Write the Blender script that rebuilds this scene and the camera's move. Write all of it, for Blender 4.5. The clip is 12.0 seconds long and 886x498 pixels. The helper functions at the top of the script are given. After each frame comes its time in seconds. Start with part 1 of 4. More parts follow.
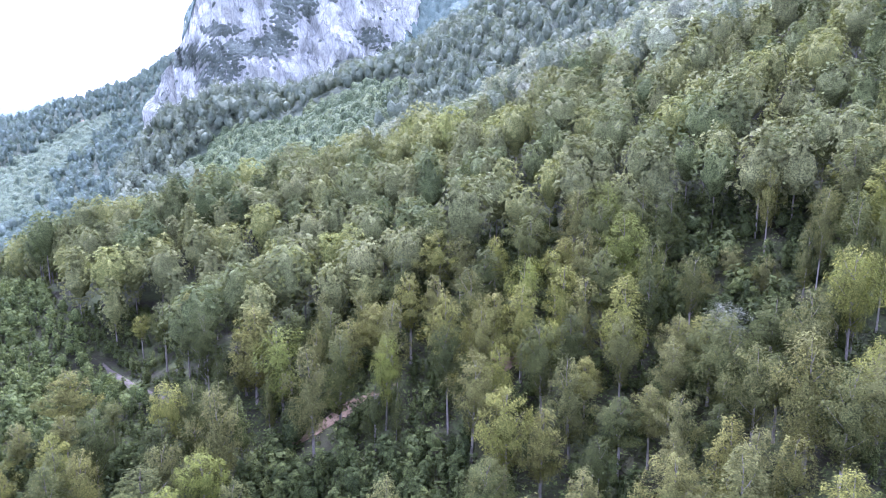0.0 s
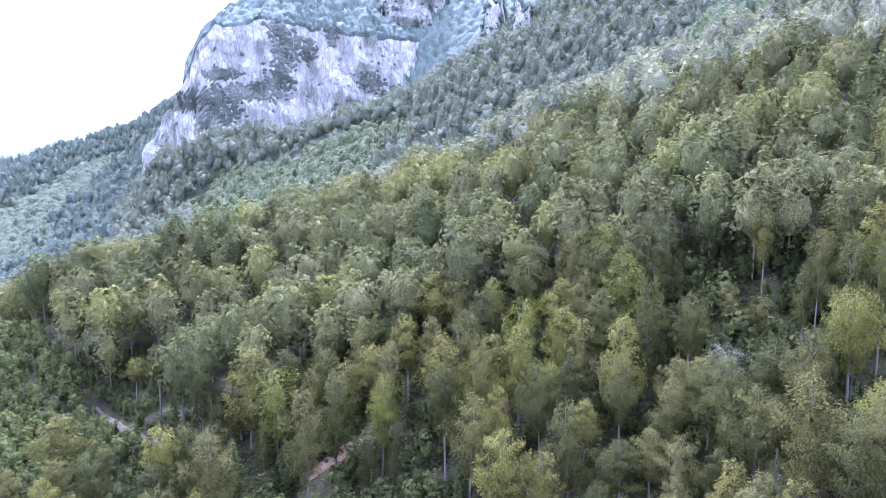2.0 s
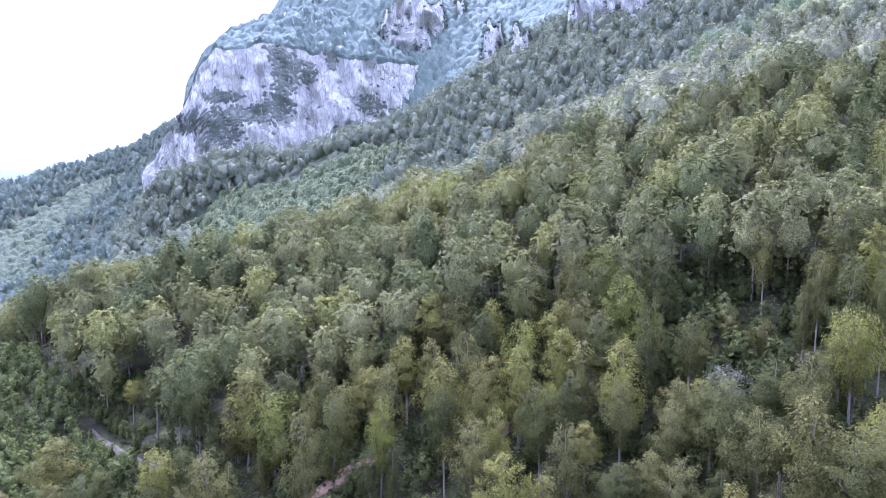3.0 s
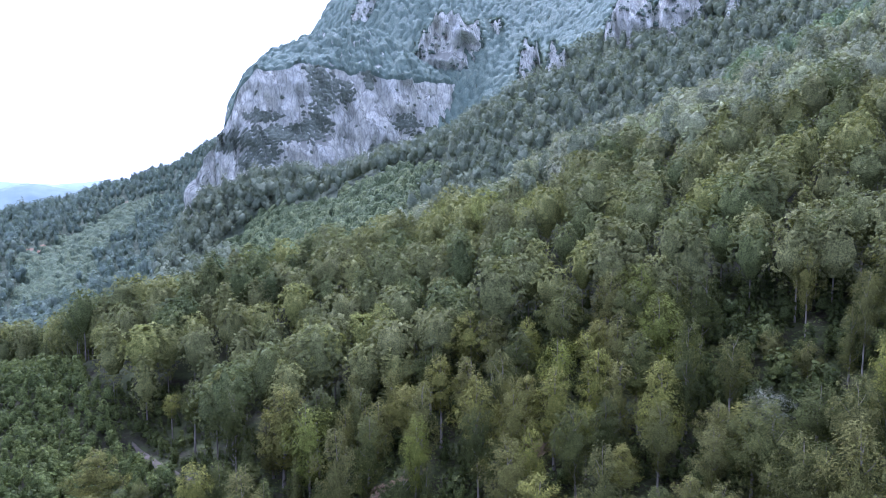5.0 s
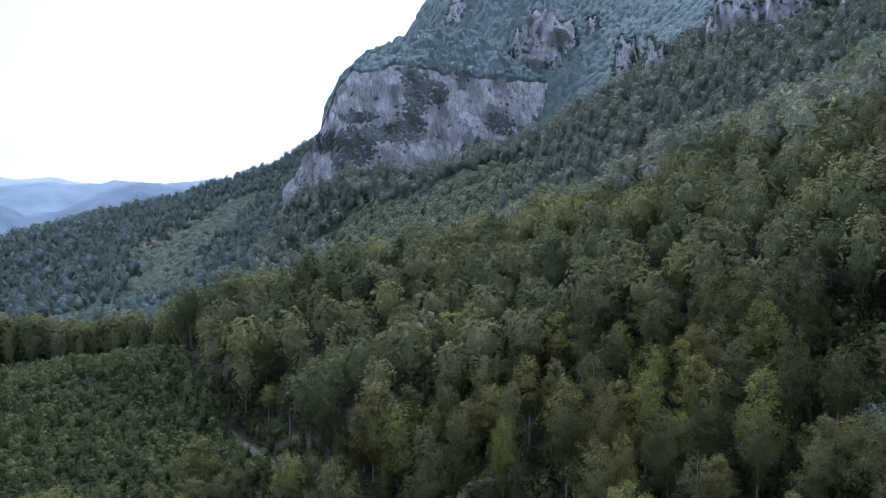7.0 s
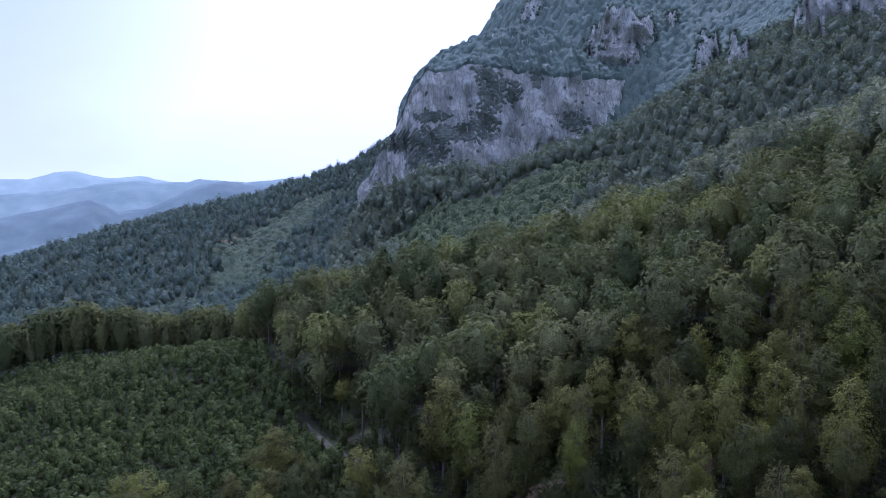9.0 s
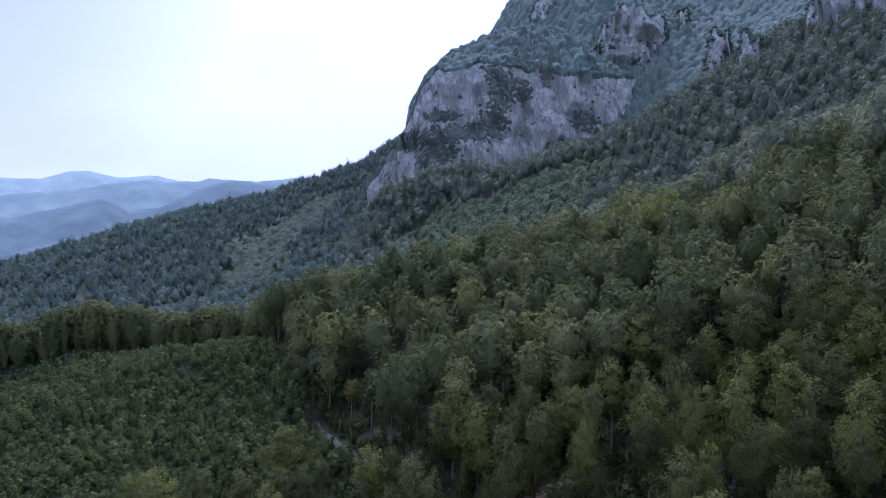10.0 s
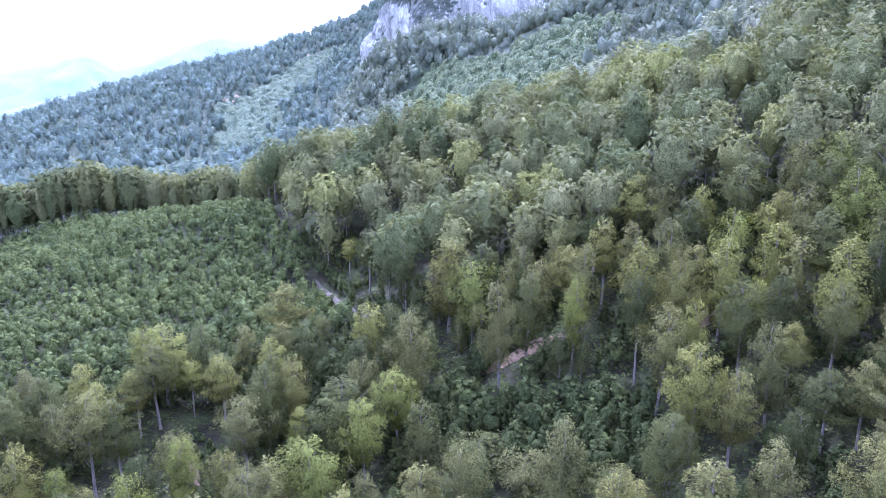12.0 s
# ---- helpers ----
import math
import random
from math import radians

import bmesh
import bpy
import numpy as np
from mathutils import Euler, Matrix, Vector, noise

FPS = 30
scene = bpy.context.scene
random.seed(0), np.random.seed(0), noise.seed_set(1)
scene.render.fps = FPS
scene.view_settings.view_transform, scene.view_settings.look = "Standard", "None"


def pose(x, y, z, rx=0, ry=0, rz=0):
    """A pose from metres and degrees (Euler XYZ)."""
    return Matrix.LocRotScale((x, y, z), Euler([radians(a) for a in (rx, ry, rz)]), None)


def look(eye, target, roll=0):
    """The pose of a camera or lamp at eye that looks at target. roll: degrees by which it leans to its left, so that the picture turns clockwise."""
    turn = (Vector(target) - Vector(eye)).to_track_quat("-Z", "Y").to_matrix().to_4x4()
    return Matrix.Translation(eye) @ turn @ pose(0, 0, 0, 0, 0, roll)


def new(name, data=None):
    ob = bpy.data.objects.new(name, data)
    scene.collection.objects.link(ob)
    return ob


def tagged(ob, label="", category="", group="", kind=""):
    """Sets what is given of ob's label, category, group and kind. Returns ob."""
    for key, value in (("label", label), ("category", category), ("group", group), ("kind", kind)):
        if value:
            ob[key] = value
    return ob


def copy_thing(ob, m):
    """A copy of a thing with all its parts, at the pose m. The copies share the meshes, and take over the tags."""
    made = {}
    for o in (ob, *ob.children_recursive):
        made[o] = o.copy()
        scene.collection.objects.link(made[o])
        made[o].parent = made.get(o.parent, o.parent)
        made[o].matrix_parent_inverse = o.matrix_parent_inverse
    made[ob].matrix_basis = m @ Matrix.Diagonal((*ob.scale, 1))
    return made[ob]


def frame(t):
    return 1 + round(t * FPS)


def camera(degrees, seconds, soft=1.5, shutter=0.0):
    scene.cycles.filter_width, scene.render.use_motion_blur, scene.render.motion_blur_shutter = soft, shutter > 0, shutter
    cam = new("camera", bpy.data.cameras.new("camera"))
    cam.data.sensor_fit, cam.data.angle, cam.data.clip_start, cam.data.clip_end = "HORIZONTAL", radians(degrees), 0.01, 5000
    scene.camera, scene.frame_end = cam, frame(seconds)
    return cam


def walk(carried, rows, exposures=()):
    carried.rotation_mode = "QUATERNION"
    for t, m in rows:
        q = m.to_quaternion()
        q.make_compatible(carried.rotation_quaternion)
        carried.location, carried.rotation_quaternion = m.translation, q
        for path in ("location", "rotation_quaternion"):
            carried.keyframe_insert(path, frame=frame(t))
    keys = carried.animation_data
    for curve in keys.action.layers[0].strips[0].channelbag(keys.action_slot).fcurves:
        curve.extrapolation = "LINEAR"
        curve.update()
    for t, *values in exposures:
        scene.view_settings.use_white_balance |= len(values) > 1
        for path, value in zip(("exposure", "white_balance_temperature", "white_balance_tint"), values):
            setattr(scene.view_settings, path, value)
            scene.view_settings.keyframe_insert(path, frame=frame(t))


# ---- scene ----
# ---- camera and its way ----
cam = camera(63.5, 12.0, soft=0.7)
EYE = (0.0, 0.0, 100.0)
TURNS = [  # seconds, tilt, turn to the left: the camera hovers and swings
    (0.0, -12.50, 0.00), (0.5, -11.84, -0.06), (1.0, -10.97, -0.11), (1.5, -10.10, -0.15),
    (2.0, -9.22, -0.22), (2.5, -8.36, -0.27), (3.0, -7.49, -0.30), (3.2, -7.17, -0.27),
    (4.8, -6.06, 1.78), (5.0, -6.05, 2.56), (5.5, -6.06, 4.54), (6.0, -6.07, 6.42),
    (6.5, -6.06, 8.13), (7.0, -6.08, 9.83), (7.2, -6.09, 10.49), (8.8, -6.14, 15.25),
    (9.0, -6.15, 15.64), (9.5, -6.16, 16.11), (10.0, -6.20, 16.41), (10.5, -9.18, 16.31),
    (11.0, -13.82, 16.20), (11.5, -16.98, 16.13), (12.0, -17.29, 16.08),
]
PATH = [(t, pose(*EYE, 90 + tilt, 0, turn)) for t, tilt, turn in TURNS]
walk(cam, PATH, exposures=[(0.0, 1.16, 4640, 46), (1.5, 1.12, 4660, 49), (3.0, 0.87, 4680, 51), (5.0, 0.20, 4600, 38), (5.5, -0.03, 4600, 38), (6.0, -0.33, 4600, 38), (7.0, -0.80, 4600, 37),
                           (9.0, -1.08, 4500, 41), (10.0, -1.14, 4500, 41), (10.5, -1.16, 4480, 43), (11.0, -0.52, 4440, 42), (11.5, 0.52, 4440, 48), (12.0, 1.06, 4440, 48)])

# ---- sky and sun: thin bright cloud, hazy sun high over the mountain ----
SUN_EL, SUN_AZ = 57.0, -14.0
world = bpy.data.worlds.new("sky")
scene.world = world
world.use_nodes = True
wn, wl = world.node_tree.nodes, world.node_tree.links
wn.clear()
w_out, w_bg = wn.new("ShaderNodeOutputWorld"), wn.new("ShaderNodeBackground")
w_sky, w_mix = wn.new("ShaderNodeTexSky"), wn.new("ShaderNodeMix")
w_co, w_map, w_noise, w_ramp = wn.new("ShaderNodeTexCoord"), wn.new("ShaderNodeMapping"), wn.new("ShaderNodeTexNoise"), wn.new("ShaderNodeValToRGB")
w_sky.sky_type, w_sky.sun_disc = "NISHITA", False
w_sky.sun_elevation, w_sky.sun_rotation = radians(SUN_EL), radians(SUN_AZ)
w_sky.dust_density = 3.0
w_mix.data_type = "RGBA"
w_map.inputs["Scale"].default_value = (1.0, 1.0, 3.0)
w_noise.inputs["Scale"].default_value, w_noise.inputs["Detail"].default_value = 1.7, 5
w_ramp.color_ramp.elements[0].position, w_ramp.color_ramp.elements[0].color = 0.30, (0.80, 0.80, 0.80, 1)
w_ramp.color_ramp.elements[1].position, w_ramp.color_ramp.elements[1].color = 0.55, (1, 1, 1, 1)
w_bg.inputs["Strength"].default_value = 0.135
w_dot, w_glare, w_cloud = wn.new("ShaderNodeVectorMath"), wn.new("ShaderNodeValToRGB"), wn.new("ShaderNodeMix")
w_dot.operation = "DOT_PRODUCT"  # thin cloud is brightest round the sun
w_dot.inputs[1].default_value = (math.sin(radians(SUN_AZ)) * math.cos(radians(SUN_EL)), math.cos(radians(SUN_AZ)) * math.cos(radians(SUN_EL)), math.sin(radians(SUN_EL)))
w_glare.color_ramp.elements[0].position, w_glare.color_ramp.elements[0].color = 0.0, (0.42, 0.435, 0.46, 1)
w_glare.color_ramp.elements[1].position, w_glare.color_ramp.elements[1].color = 1.0, (1.0, 0.98, 0.95, 1)
w_glare.color_ramp.elements.new(0.45).color = (0.80, 0.81, 0.83, 1)
w_cloud.data_type, w_cloud.blend_type = "RGBA", "MULTIPLY"
w_cloud.inputs["Factor"].default_value, w_cloud.inputs["B"].default_value = 1.0, (22.5, 22.5, 22.5, 1)
wl.new(w_co.outputs["Generated"], w_dot.inputs[0])
wl.new(w_dot.outputs["Value"], w_glare.inputs["Fac"])
wl.new(w_glare.outputs["Color"], w_cloud.inputs["A"])
wl.new(w_cloud.outputs["Result"], w_mix.inputs["B"])
wl.new(w_co.outputs["Generated"], w_map.inputs["Vector"])
wl.new(w_map.outputs["Vector"], w_noise.inputs["Vector"])
wl.new(w_noise.outputs["Fac"], w_ramp.inputs["Fac"])
w_aim, w_gap, w_thin = wn.new("ShaderNodeVectorMath"), wn.new("ShaderNodeMapRange"), wn.new("ShaderNodeMath")
w_aim.operation, w_thin.operation = "DOT_PRODUCT", "MULTIPLY"  # the cloud thins out over the far valley
w_aim.inputs[1].default_value = (math.sin(radians(-50)) * math.cos(radians(15)), math.cos(radians(-50)) * math.cos(radians(15)), math.sin(radians(15)))
w_gap.inputs["From Min"].default_value, w_gap.inputs["From Max"].default_value, w_gap.inputs["To Min"].default_value, w_gap.inputs["To Max"].default_value = 0.95, 1.0, 1.0, 0.5
wl.new(w_co.outputs["Generated"], w_aim.inputs[0])
wl.new(w_aim.outputs["Value"], w_gap.inputs["Value"])
wl.new(w_gap.outputs["Result"], w_thin.inputs[0])
wl.new(w_ramp.outputs["Color"], w_thin.inputs[1])
wl.new(w_thin.outputs["Value"], w_mix.inputs["Factor"])
wl.new(w_sky.outputs["Color"], w_mix.inputs["A"])
wl.new(w_mix.outputs["Result"], w_bg.inputs["Color"])
wl.new(w_bg.outputs["Background"], w_out.inputs["Surface"])
sun = new("sun", bpy.data.lights.new("sun", "SUN"))
sun.data.energy, sun.data.angle, sun.data.color = 5.0, radians(5), (1.0, 0.93, 0.80)
sun.matrix_world = look((0, 0, 0), (-math.sin(radians(SUN_AZ)) * math.cos(radians(SUN_EL)),
                                    -math.cos(radians(SUN_AZ)) * math.cos(radians(SUN_EL)), -math.sin(radians(SUN_EL))))


# ---- materials ----
class Nodes:
    """A node material under construction."""

    def __init__(self, name):
        self.mat = bpy.data.materials.new(name)
        self.mat.use_nodes = True
        self.tree = self.mat.node_tree
        self.tree.nodes.clear()
        self.out = self.tree.nodes.new("ShaderNodeOutputMaterial")
        self.geo = self.add("ShaderNodeNewGeometry")

    def add(self, kind, **inputs):
        node = self.tree.nodes.new(kind)
        for key, value in inputs.items():
            self.put(node, key.replace("_", " "), value)
        return node

    def put(self, node, key, value):
        if isinstance(value, bpy.types.NodeSocket):
            self.tree.links.new(value, node.inputs[key])
        else:
            node.inputs[key].default_value = value

    def noise(self, scale, detail=4.0, rough=0.6, stretch=(1, 1, 1)):
        m = self.add("ShaderNodeMapping", Vector=self.geo.outputs["Position"], Scale=stretch)
        return self.add("ShaderNodeTexNoise", Vector=m.outputs["Vector"], Scale=scale, Detail=detail, Roughness=rough).outputs["Fac"]

    def ramp(self, fac, *stops):
        node = self.add("ShaderNodeValToRGB", Fac=fac)
        els = node.color_ramp.elements
        while len(els) < len(stops):
            els.new(0.5)
        for e, (at, c) in zip(els, stops):
            e.position, e.color = at, (*c, 1)
        return node.outputs["Color"]

    def mix(self, fac, a, b, mode="MIX"):
        node = self.tree.nodes.new("ShaderNodeMix")
        node.data_type, node.blend_type = "RGBA", mode
        for key, value in (("Factor", fac), ("A", a), ("B", b)):
            if isinstance(value, tuple):
                value = (*value, 1)
            self.put(node, key, value)
        return node.outputs["Result"]

    def bump(self, height, strength, distance):
        return self.add("ShaderNodeBump", Height=height, Strength=strength, Distance=distance).outputs["Normal"]

    def surface(self, shader):
        self.tree.links.new(shader, self.out.inputs["Surface"])
        return self.mat


def tone_source(n, per_object):
    if per_object:
        return n.add("ShaderNodeObjectInfo").outputs["Random"]
    node = n.add("ShaderNodeAttribute")
    node.attribute_name = "tone"
    return node.outputs["Fac"]


def leaf_material(name, stops, per_object, through_light=0.35, tufts=1.7, holes=0.0, depth=1.0, relief=0.6, speck=0.28):
    """Foliage: a hue for each tree, patches within a crown, shade between leaf tufts painted in, ragged sprays with
    gaps, thin leaves that let some light through.
    """
    n = Nodes(name)
    tree_colour = n.ramp(tone_source(n, per_object), *stops)
    patch = n.ramp(n.noise(tufts * 0.22, 2.0), (0.35, (0.86, 0.87, 0.86)), (0.65, (1.12, 1.11, 1.08)))
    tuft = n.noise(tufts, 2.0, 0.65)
    # the dark stop paints shade between tufts into the colour, scaled by depth
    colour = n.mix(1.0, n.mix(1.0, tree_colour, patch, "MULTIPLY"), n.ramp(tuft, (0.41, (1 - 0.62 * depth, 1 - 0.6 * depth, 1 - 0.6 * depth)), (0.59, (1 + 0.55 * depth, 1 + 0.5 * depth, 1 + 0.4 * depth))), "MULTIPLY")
    if holes:
        colour = n.mix(1.0, colour, n.ramp(n.geo.outputs["Random Per Island"], (0.0, (1 - speck, 1 - speck, 1 - speck)), (1.0, (1 + 1.1 * speck, 1 + speck, 1 + 0.9 * speck))), "MULTIPLY")
    front = n.add("ShaderNodeBsdfPrincipled", Base_Color=colour, Roughness=0.55, Normal=n.bump(tuft, relief, 0.7 / tufts))
    front.inputs["Specular IOR Level"].default_value = 0.03
    back = n.add("ShaderNodeBsdfTranslucent", Color=n.mix(1.0, colour, (1.15, 1.15, 0.7), "MULTIPLY"))
    both = n.add("ShaderNodeMixShader", Fac=through_light)
    n.tree.links.new(front.outputs[0], both.inputs[1])
    n.tree.links.new(back.outputs[0], both.inputs[2])
    if not holes:
        return n.surface(both.outputs[0])
    gap = n.ramp(n.noise(holes, 2.0, 0.6), (0.45, (0, 0, 0)), (0.47, (1, 1, 1)))
    leafy = n.add("ShaderNodeMixShader", Fac=gap)
    n.tree.links.new(n.add("ShaderNodeBsdfTransparent").outputs[0], leafy.inputs[1])
    n.tree.links.new(both.outputs[0], leafy.inputs[2])
    return n.surface(leafy.outputs[0])


def plain_material(name, *stops, scale=1.0, rough=0.9, bump=0.4, distance=0.1, stretch=(1, 1, 1), fine=8.0):
    n = Nodes(name)
    broad, grain = n.noise(scale, 5.0, 0.6, stretch), n.noise(scale * fine, 4.0, 0.7, stretch)
    colour = n.mix(1.0, n.ramp(broad, *stops), n.ramp(grain, (0.3, (0.7, 0.7, 0.7)), (0.7, (1.25, 1.25, 1.25))), "MULTIPLY")
    b = n.add("ShaderNodeBsdfPrincipled", Base_Color=colour, Roughness=rough, Normal=n.bump(grain, bump, distance))
    b.inputs["Specular IOR Level"].default_value = 0.2
    return n.surface(b.outputs[0])


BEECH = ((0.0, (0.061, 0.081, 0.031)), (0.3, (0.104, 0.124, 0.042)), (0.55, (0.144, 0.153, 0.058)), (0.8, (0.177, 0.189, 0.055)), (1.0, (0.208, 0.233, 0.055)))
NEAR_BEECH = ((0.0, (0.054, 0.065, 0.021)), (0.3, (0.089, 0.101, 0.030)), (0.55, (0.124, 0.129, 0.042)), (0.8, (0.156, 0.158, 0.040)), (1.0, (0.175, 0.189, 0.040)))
# haze painted into the leaf colours: paler and bluer farther up the slope
HAZED_BEECH = ((0.0, (0.121, 0.146, 0.085)), (0.3, (0.169, 0.196, 0.114)), (0.55, (0.231, 0.249, 0.153)), (0.8, (0.263, 0.292, 0.153)), (1.0, (0.297, 0.345, 0.153)))
HAZED_HIGH_BEECH = ((0.0, (0.106, 0.150, 0.086)), (0.3, (0.132, 0.184, 0.096)), (0.55, (0.163, 0.210, 0.113)), (0.8, (0.178, 0.240, 0.113)), (1.0, (0.195, 0.274, 0.113)))
# scrub lighter than real leaves, to paint in the haze before the cliff
HAZED_SCRUB = ((0.0, (0.172, 0.200, 0.152)), (0.5, (0.195, 0.224, 0.169)), (1.0, (0.223, 0.253, 0.186)))
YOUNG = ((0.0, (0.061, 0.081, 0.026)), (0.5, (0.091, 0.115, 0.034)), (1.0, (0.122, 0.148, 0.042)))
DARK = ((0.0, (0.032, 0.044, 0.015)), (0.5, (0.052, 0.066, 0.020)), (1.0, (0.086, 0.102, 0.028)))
# upper slope leaves, lightened and blued to paint in haze
HAZED_HILL = ((0.0, (0.119, 0.145, 0.095)), (0.5, (0.142, 0.170, 0.109)), (1.0, (0.179, 0.200, 0.118)))
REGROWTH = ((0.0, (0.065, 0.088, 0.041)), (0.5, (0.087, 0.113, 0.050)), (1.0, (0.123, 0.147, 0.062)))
# blue of the hazy air put into mountain leaf colours
HAZE_BLUE = ((0.0, (0.124, 0.170, 0.131)), (0.5, (0.144, 0.191, 0.144)), (1.0, (0.166, 0.208, 0.151)))
# valley woods: distance haze painted in by pale bluish leaves
HAZED_VALLEY = ((0.0, (0.110, 0.148, 0.115)), (0.5, (0.129, 0.170, 0.128)), (1.0, (0.158, 0.193, 0.135)))
# young trees of the felled strip, with a little haze blue painted in
HAZED_CLEARING = ((0.0, (0.083, 0.112, 0.069)), (0.5, (0.098, 0.127, 0.072)), (1.0, (0.117, 0.142, 0.076)))
BRIGHT = ((0.0, (0.128, 0.150, 0.032)), (1.0, (0.158, 0.180, 0.036)))
PALE = ((0.0, (0.165, 0.180, 0.135)), (1.0, (0.195, 0.210, 0.155)))


def foliage(name, stops, per_object, through_light, tufts, holes, depth=1.0, speck=0.28):
    """Sprays on the outside of a crown, and the dense foliage behind them, with deeper shade painted between its tufts.
    """
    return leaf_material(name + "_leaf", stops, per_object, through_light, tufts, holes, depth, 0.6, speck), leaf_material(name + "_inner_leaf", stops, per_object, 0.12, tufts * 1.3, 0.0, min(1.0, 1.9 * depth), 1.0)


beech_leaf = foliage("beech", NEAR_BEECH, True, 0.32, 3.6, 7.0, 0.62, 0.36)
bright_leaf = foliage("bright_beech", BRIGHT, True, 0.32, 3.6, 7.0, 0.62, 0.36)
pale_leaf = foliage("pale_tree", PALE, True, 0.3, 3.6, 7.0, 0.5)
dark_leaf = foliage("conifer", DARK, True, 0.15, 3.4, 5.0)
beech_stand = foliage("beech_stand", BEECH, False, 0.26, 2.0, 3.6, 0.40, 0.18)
hazed_stand = foliage("hazed_beech_stand", HAZED_BEECH, False, 0.26, 1.7, 3.2, 0.36, 0.16)
hazed_high_stand = foliage("hazed_high_beech_stand", HAZED_HIGH_BEECH, False, 0.26, 1.4, 2.6, 0.34, 0.16)
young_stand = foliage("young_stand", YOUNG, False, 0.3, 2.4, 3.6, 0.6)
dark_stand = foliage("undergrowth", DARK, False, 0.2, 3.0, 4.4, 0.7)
# far woods: depth and speck kept low to imitate the flat contrast of haze
hazed_hill_stand = foliage("hillside", HAZED_HILL, False, 0.26, 1.1, 1.8, 0.28, 0.10)
hazed_scrub = foliage("cliff_scrub", HAZED_SCRUB, False, 0.3, 0.6, 1.2, 0.2, 0.1)
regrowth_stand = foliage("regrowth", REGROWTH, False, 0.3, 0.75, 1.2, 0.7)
hazed_clearing = foliage("valley_clearing", HAZED_CLEARING, False, 0.25, 0.45, 0.7, 0.25, 0.12)
haze_blue_stand = foliage("valley_side", HAZE_BLUE, False, 0.3, 0.5, 0.8, 0.2, 0.1)
hazed_valley_stand = foliage("valley_wood", HAZED_VALLEY, False, 0.26, 0.8, 1.2, 0.22, 0.08)
bark = plain_material("beech_bark", (0.3, (0.11, 0.098, 0.073)), (0.7, (0.23, 0.208, 0.160)), scale=0.8, bump=0.5, distance=0.05, stretch=(1, 1, 0.25))
soil = plain_material("bare_soil", (0.3, (0.115, 0.080, 0.045)), (0.7, (0.25, 0.180, 0.100)), scale=0.35, bump=0.6, distance=0.3)
gravel = plain_material("gravel_track", (0.3, (0.058, 0.051, 0.034)), (0.7, (0.11, 0.096, 0.066)), scale=0.5, bump=0.5, distance=0.2)
forest_floor = plain_material("forest_floor", (0.36, (0.026, 0.024, 0.011)), (0.5, (0.040, 0.044, 0.015)), (0.64, (0.060, 0.072, 0.021)), scale=0.16, bump=1.0, distance=0.8, fine=9.0)

mountain_floor = plain_material("mountain_floor", (0.36, (0.050, 0.066, 0.036)), (0.5, (0.066, 0.084, 0.046)), (0.64, (0.088, 0.106, 0.058)), scale=0.05, bump=1.0, distance=2.0, fine=7.0)


def rock_material():
    """Pale limestone: upright streaks and cracks, stained patches, grass wherever a ledge lies flat enough to hold it."""
    n = Nodes("limestone")
    streak = n.noise(0.15, 6.0, 0.7, (1, 1, 0.3))
    blotch = n.noise(0.022, 5.0, 0.62, (1, 1, 0.7))
    grain = n.noise(0.38, 7.0, 0.78, (1, 1, 0.55))
    warp = n.add("ShaderNodeMapping", Vector=n.geo.outputs["Position"], Scale=(0.085, 0.085, 0.03))
    cells = n.add("ShaderNodeTexVoronoi", Vector=n.mix(0.12, warp.outputs["Vector"], n.add("ShaderNodeTexNoise", Vector=warp.outputs["Vector"], Scale=3.0).outputs["Color"]), Scale=1.0)
    cells.feature = "DISTANCE_TO_EDGE"
    c = n.ramp(streak, (0.38, (0.50, 0.515, 0.40)), (0.5, (0.60, 0.615, 0.485)), (0.64, (0.655, 0.67, 0.53)))
    c = n.mix(1.0, c, n.ramp(blotch, (0.40, (0.82, 0.83, 0.84)), (0.56, (1.04, 1.03, 1.02))), "MULTIPLY")
    c = n.mix(1.0, c, n.ramp(grain, (0.40, (0.64, 0.65, 0.66)), (0.53, (1.0, 1.0, 1.0)), (0.66, (1.12, 1.12, 1.10))), "MULTIPLY")
    c = n.mix(1.0, c, n.ramp(cells.outputs["Distance"], (0.0, (0.70, 0.71, 0.72)), (0.10, (1.0, 1.0, 1.0))), "MULTIPLY")
    up = n.add("ShaderNodeSeparateXYZ", Vector=n.geo.outputs["Normal"]).outputs["Z"]
    shelf = n.tree.nodes.new("ShaderNodeMath")
    n.tree.links.new(up, shelf.inputs[0])
    n.tree.links.new(blotch, shelf.inputs[1])
    mask = n.add("ShaderNodeMapRange", Value=shelf.outputs[0])
    n.put(mask, "From Min", 1.06)
    n.put(mask, "From Max", 1.20)
    c = n.mix(mask.outputs["Result"], c, (0.21, 0.22, 0.165))
    b = n.add("ShaderNodeBsdfPrincipled", Base_Color=c, Roughness=0.9, Normal=n.bump(n.mix(0.6, streak, grain), 1.0, 6.0))
    return n.surface(b.outputs[0])


limestone = rock_material()


def haze_glow_material(name, colour, glow):
    """Far wooded hills; the blue haze of kilometres of air is painted on as emission."""
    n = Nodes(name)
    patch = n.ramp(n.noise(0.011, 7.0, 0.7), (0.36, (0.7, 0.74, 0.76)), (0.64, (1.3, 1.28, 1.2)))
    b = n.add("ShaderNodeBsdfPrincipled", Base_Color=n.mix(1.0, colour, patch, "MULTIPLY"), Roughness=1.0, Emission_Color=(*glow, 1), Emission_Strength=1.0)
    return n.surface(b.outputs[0])

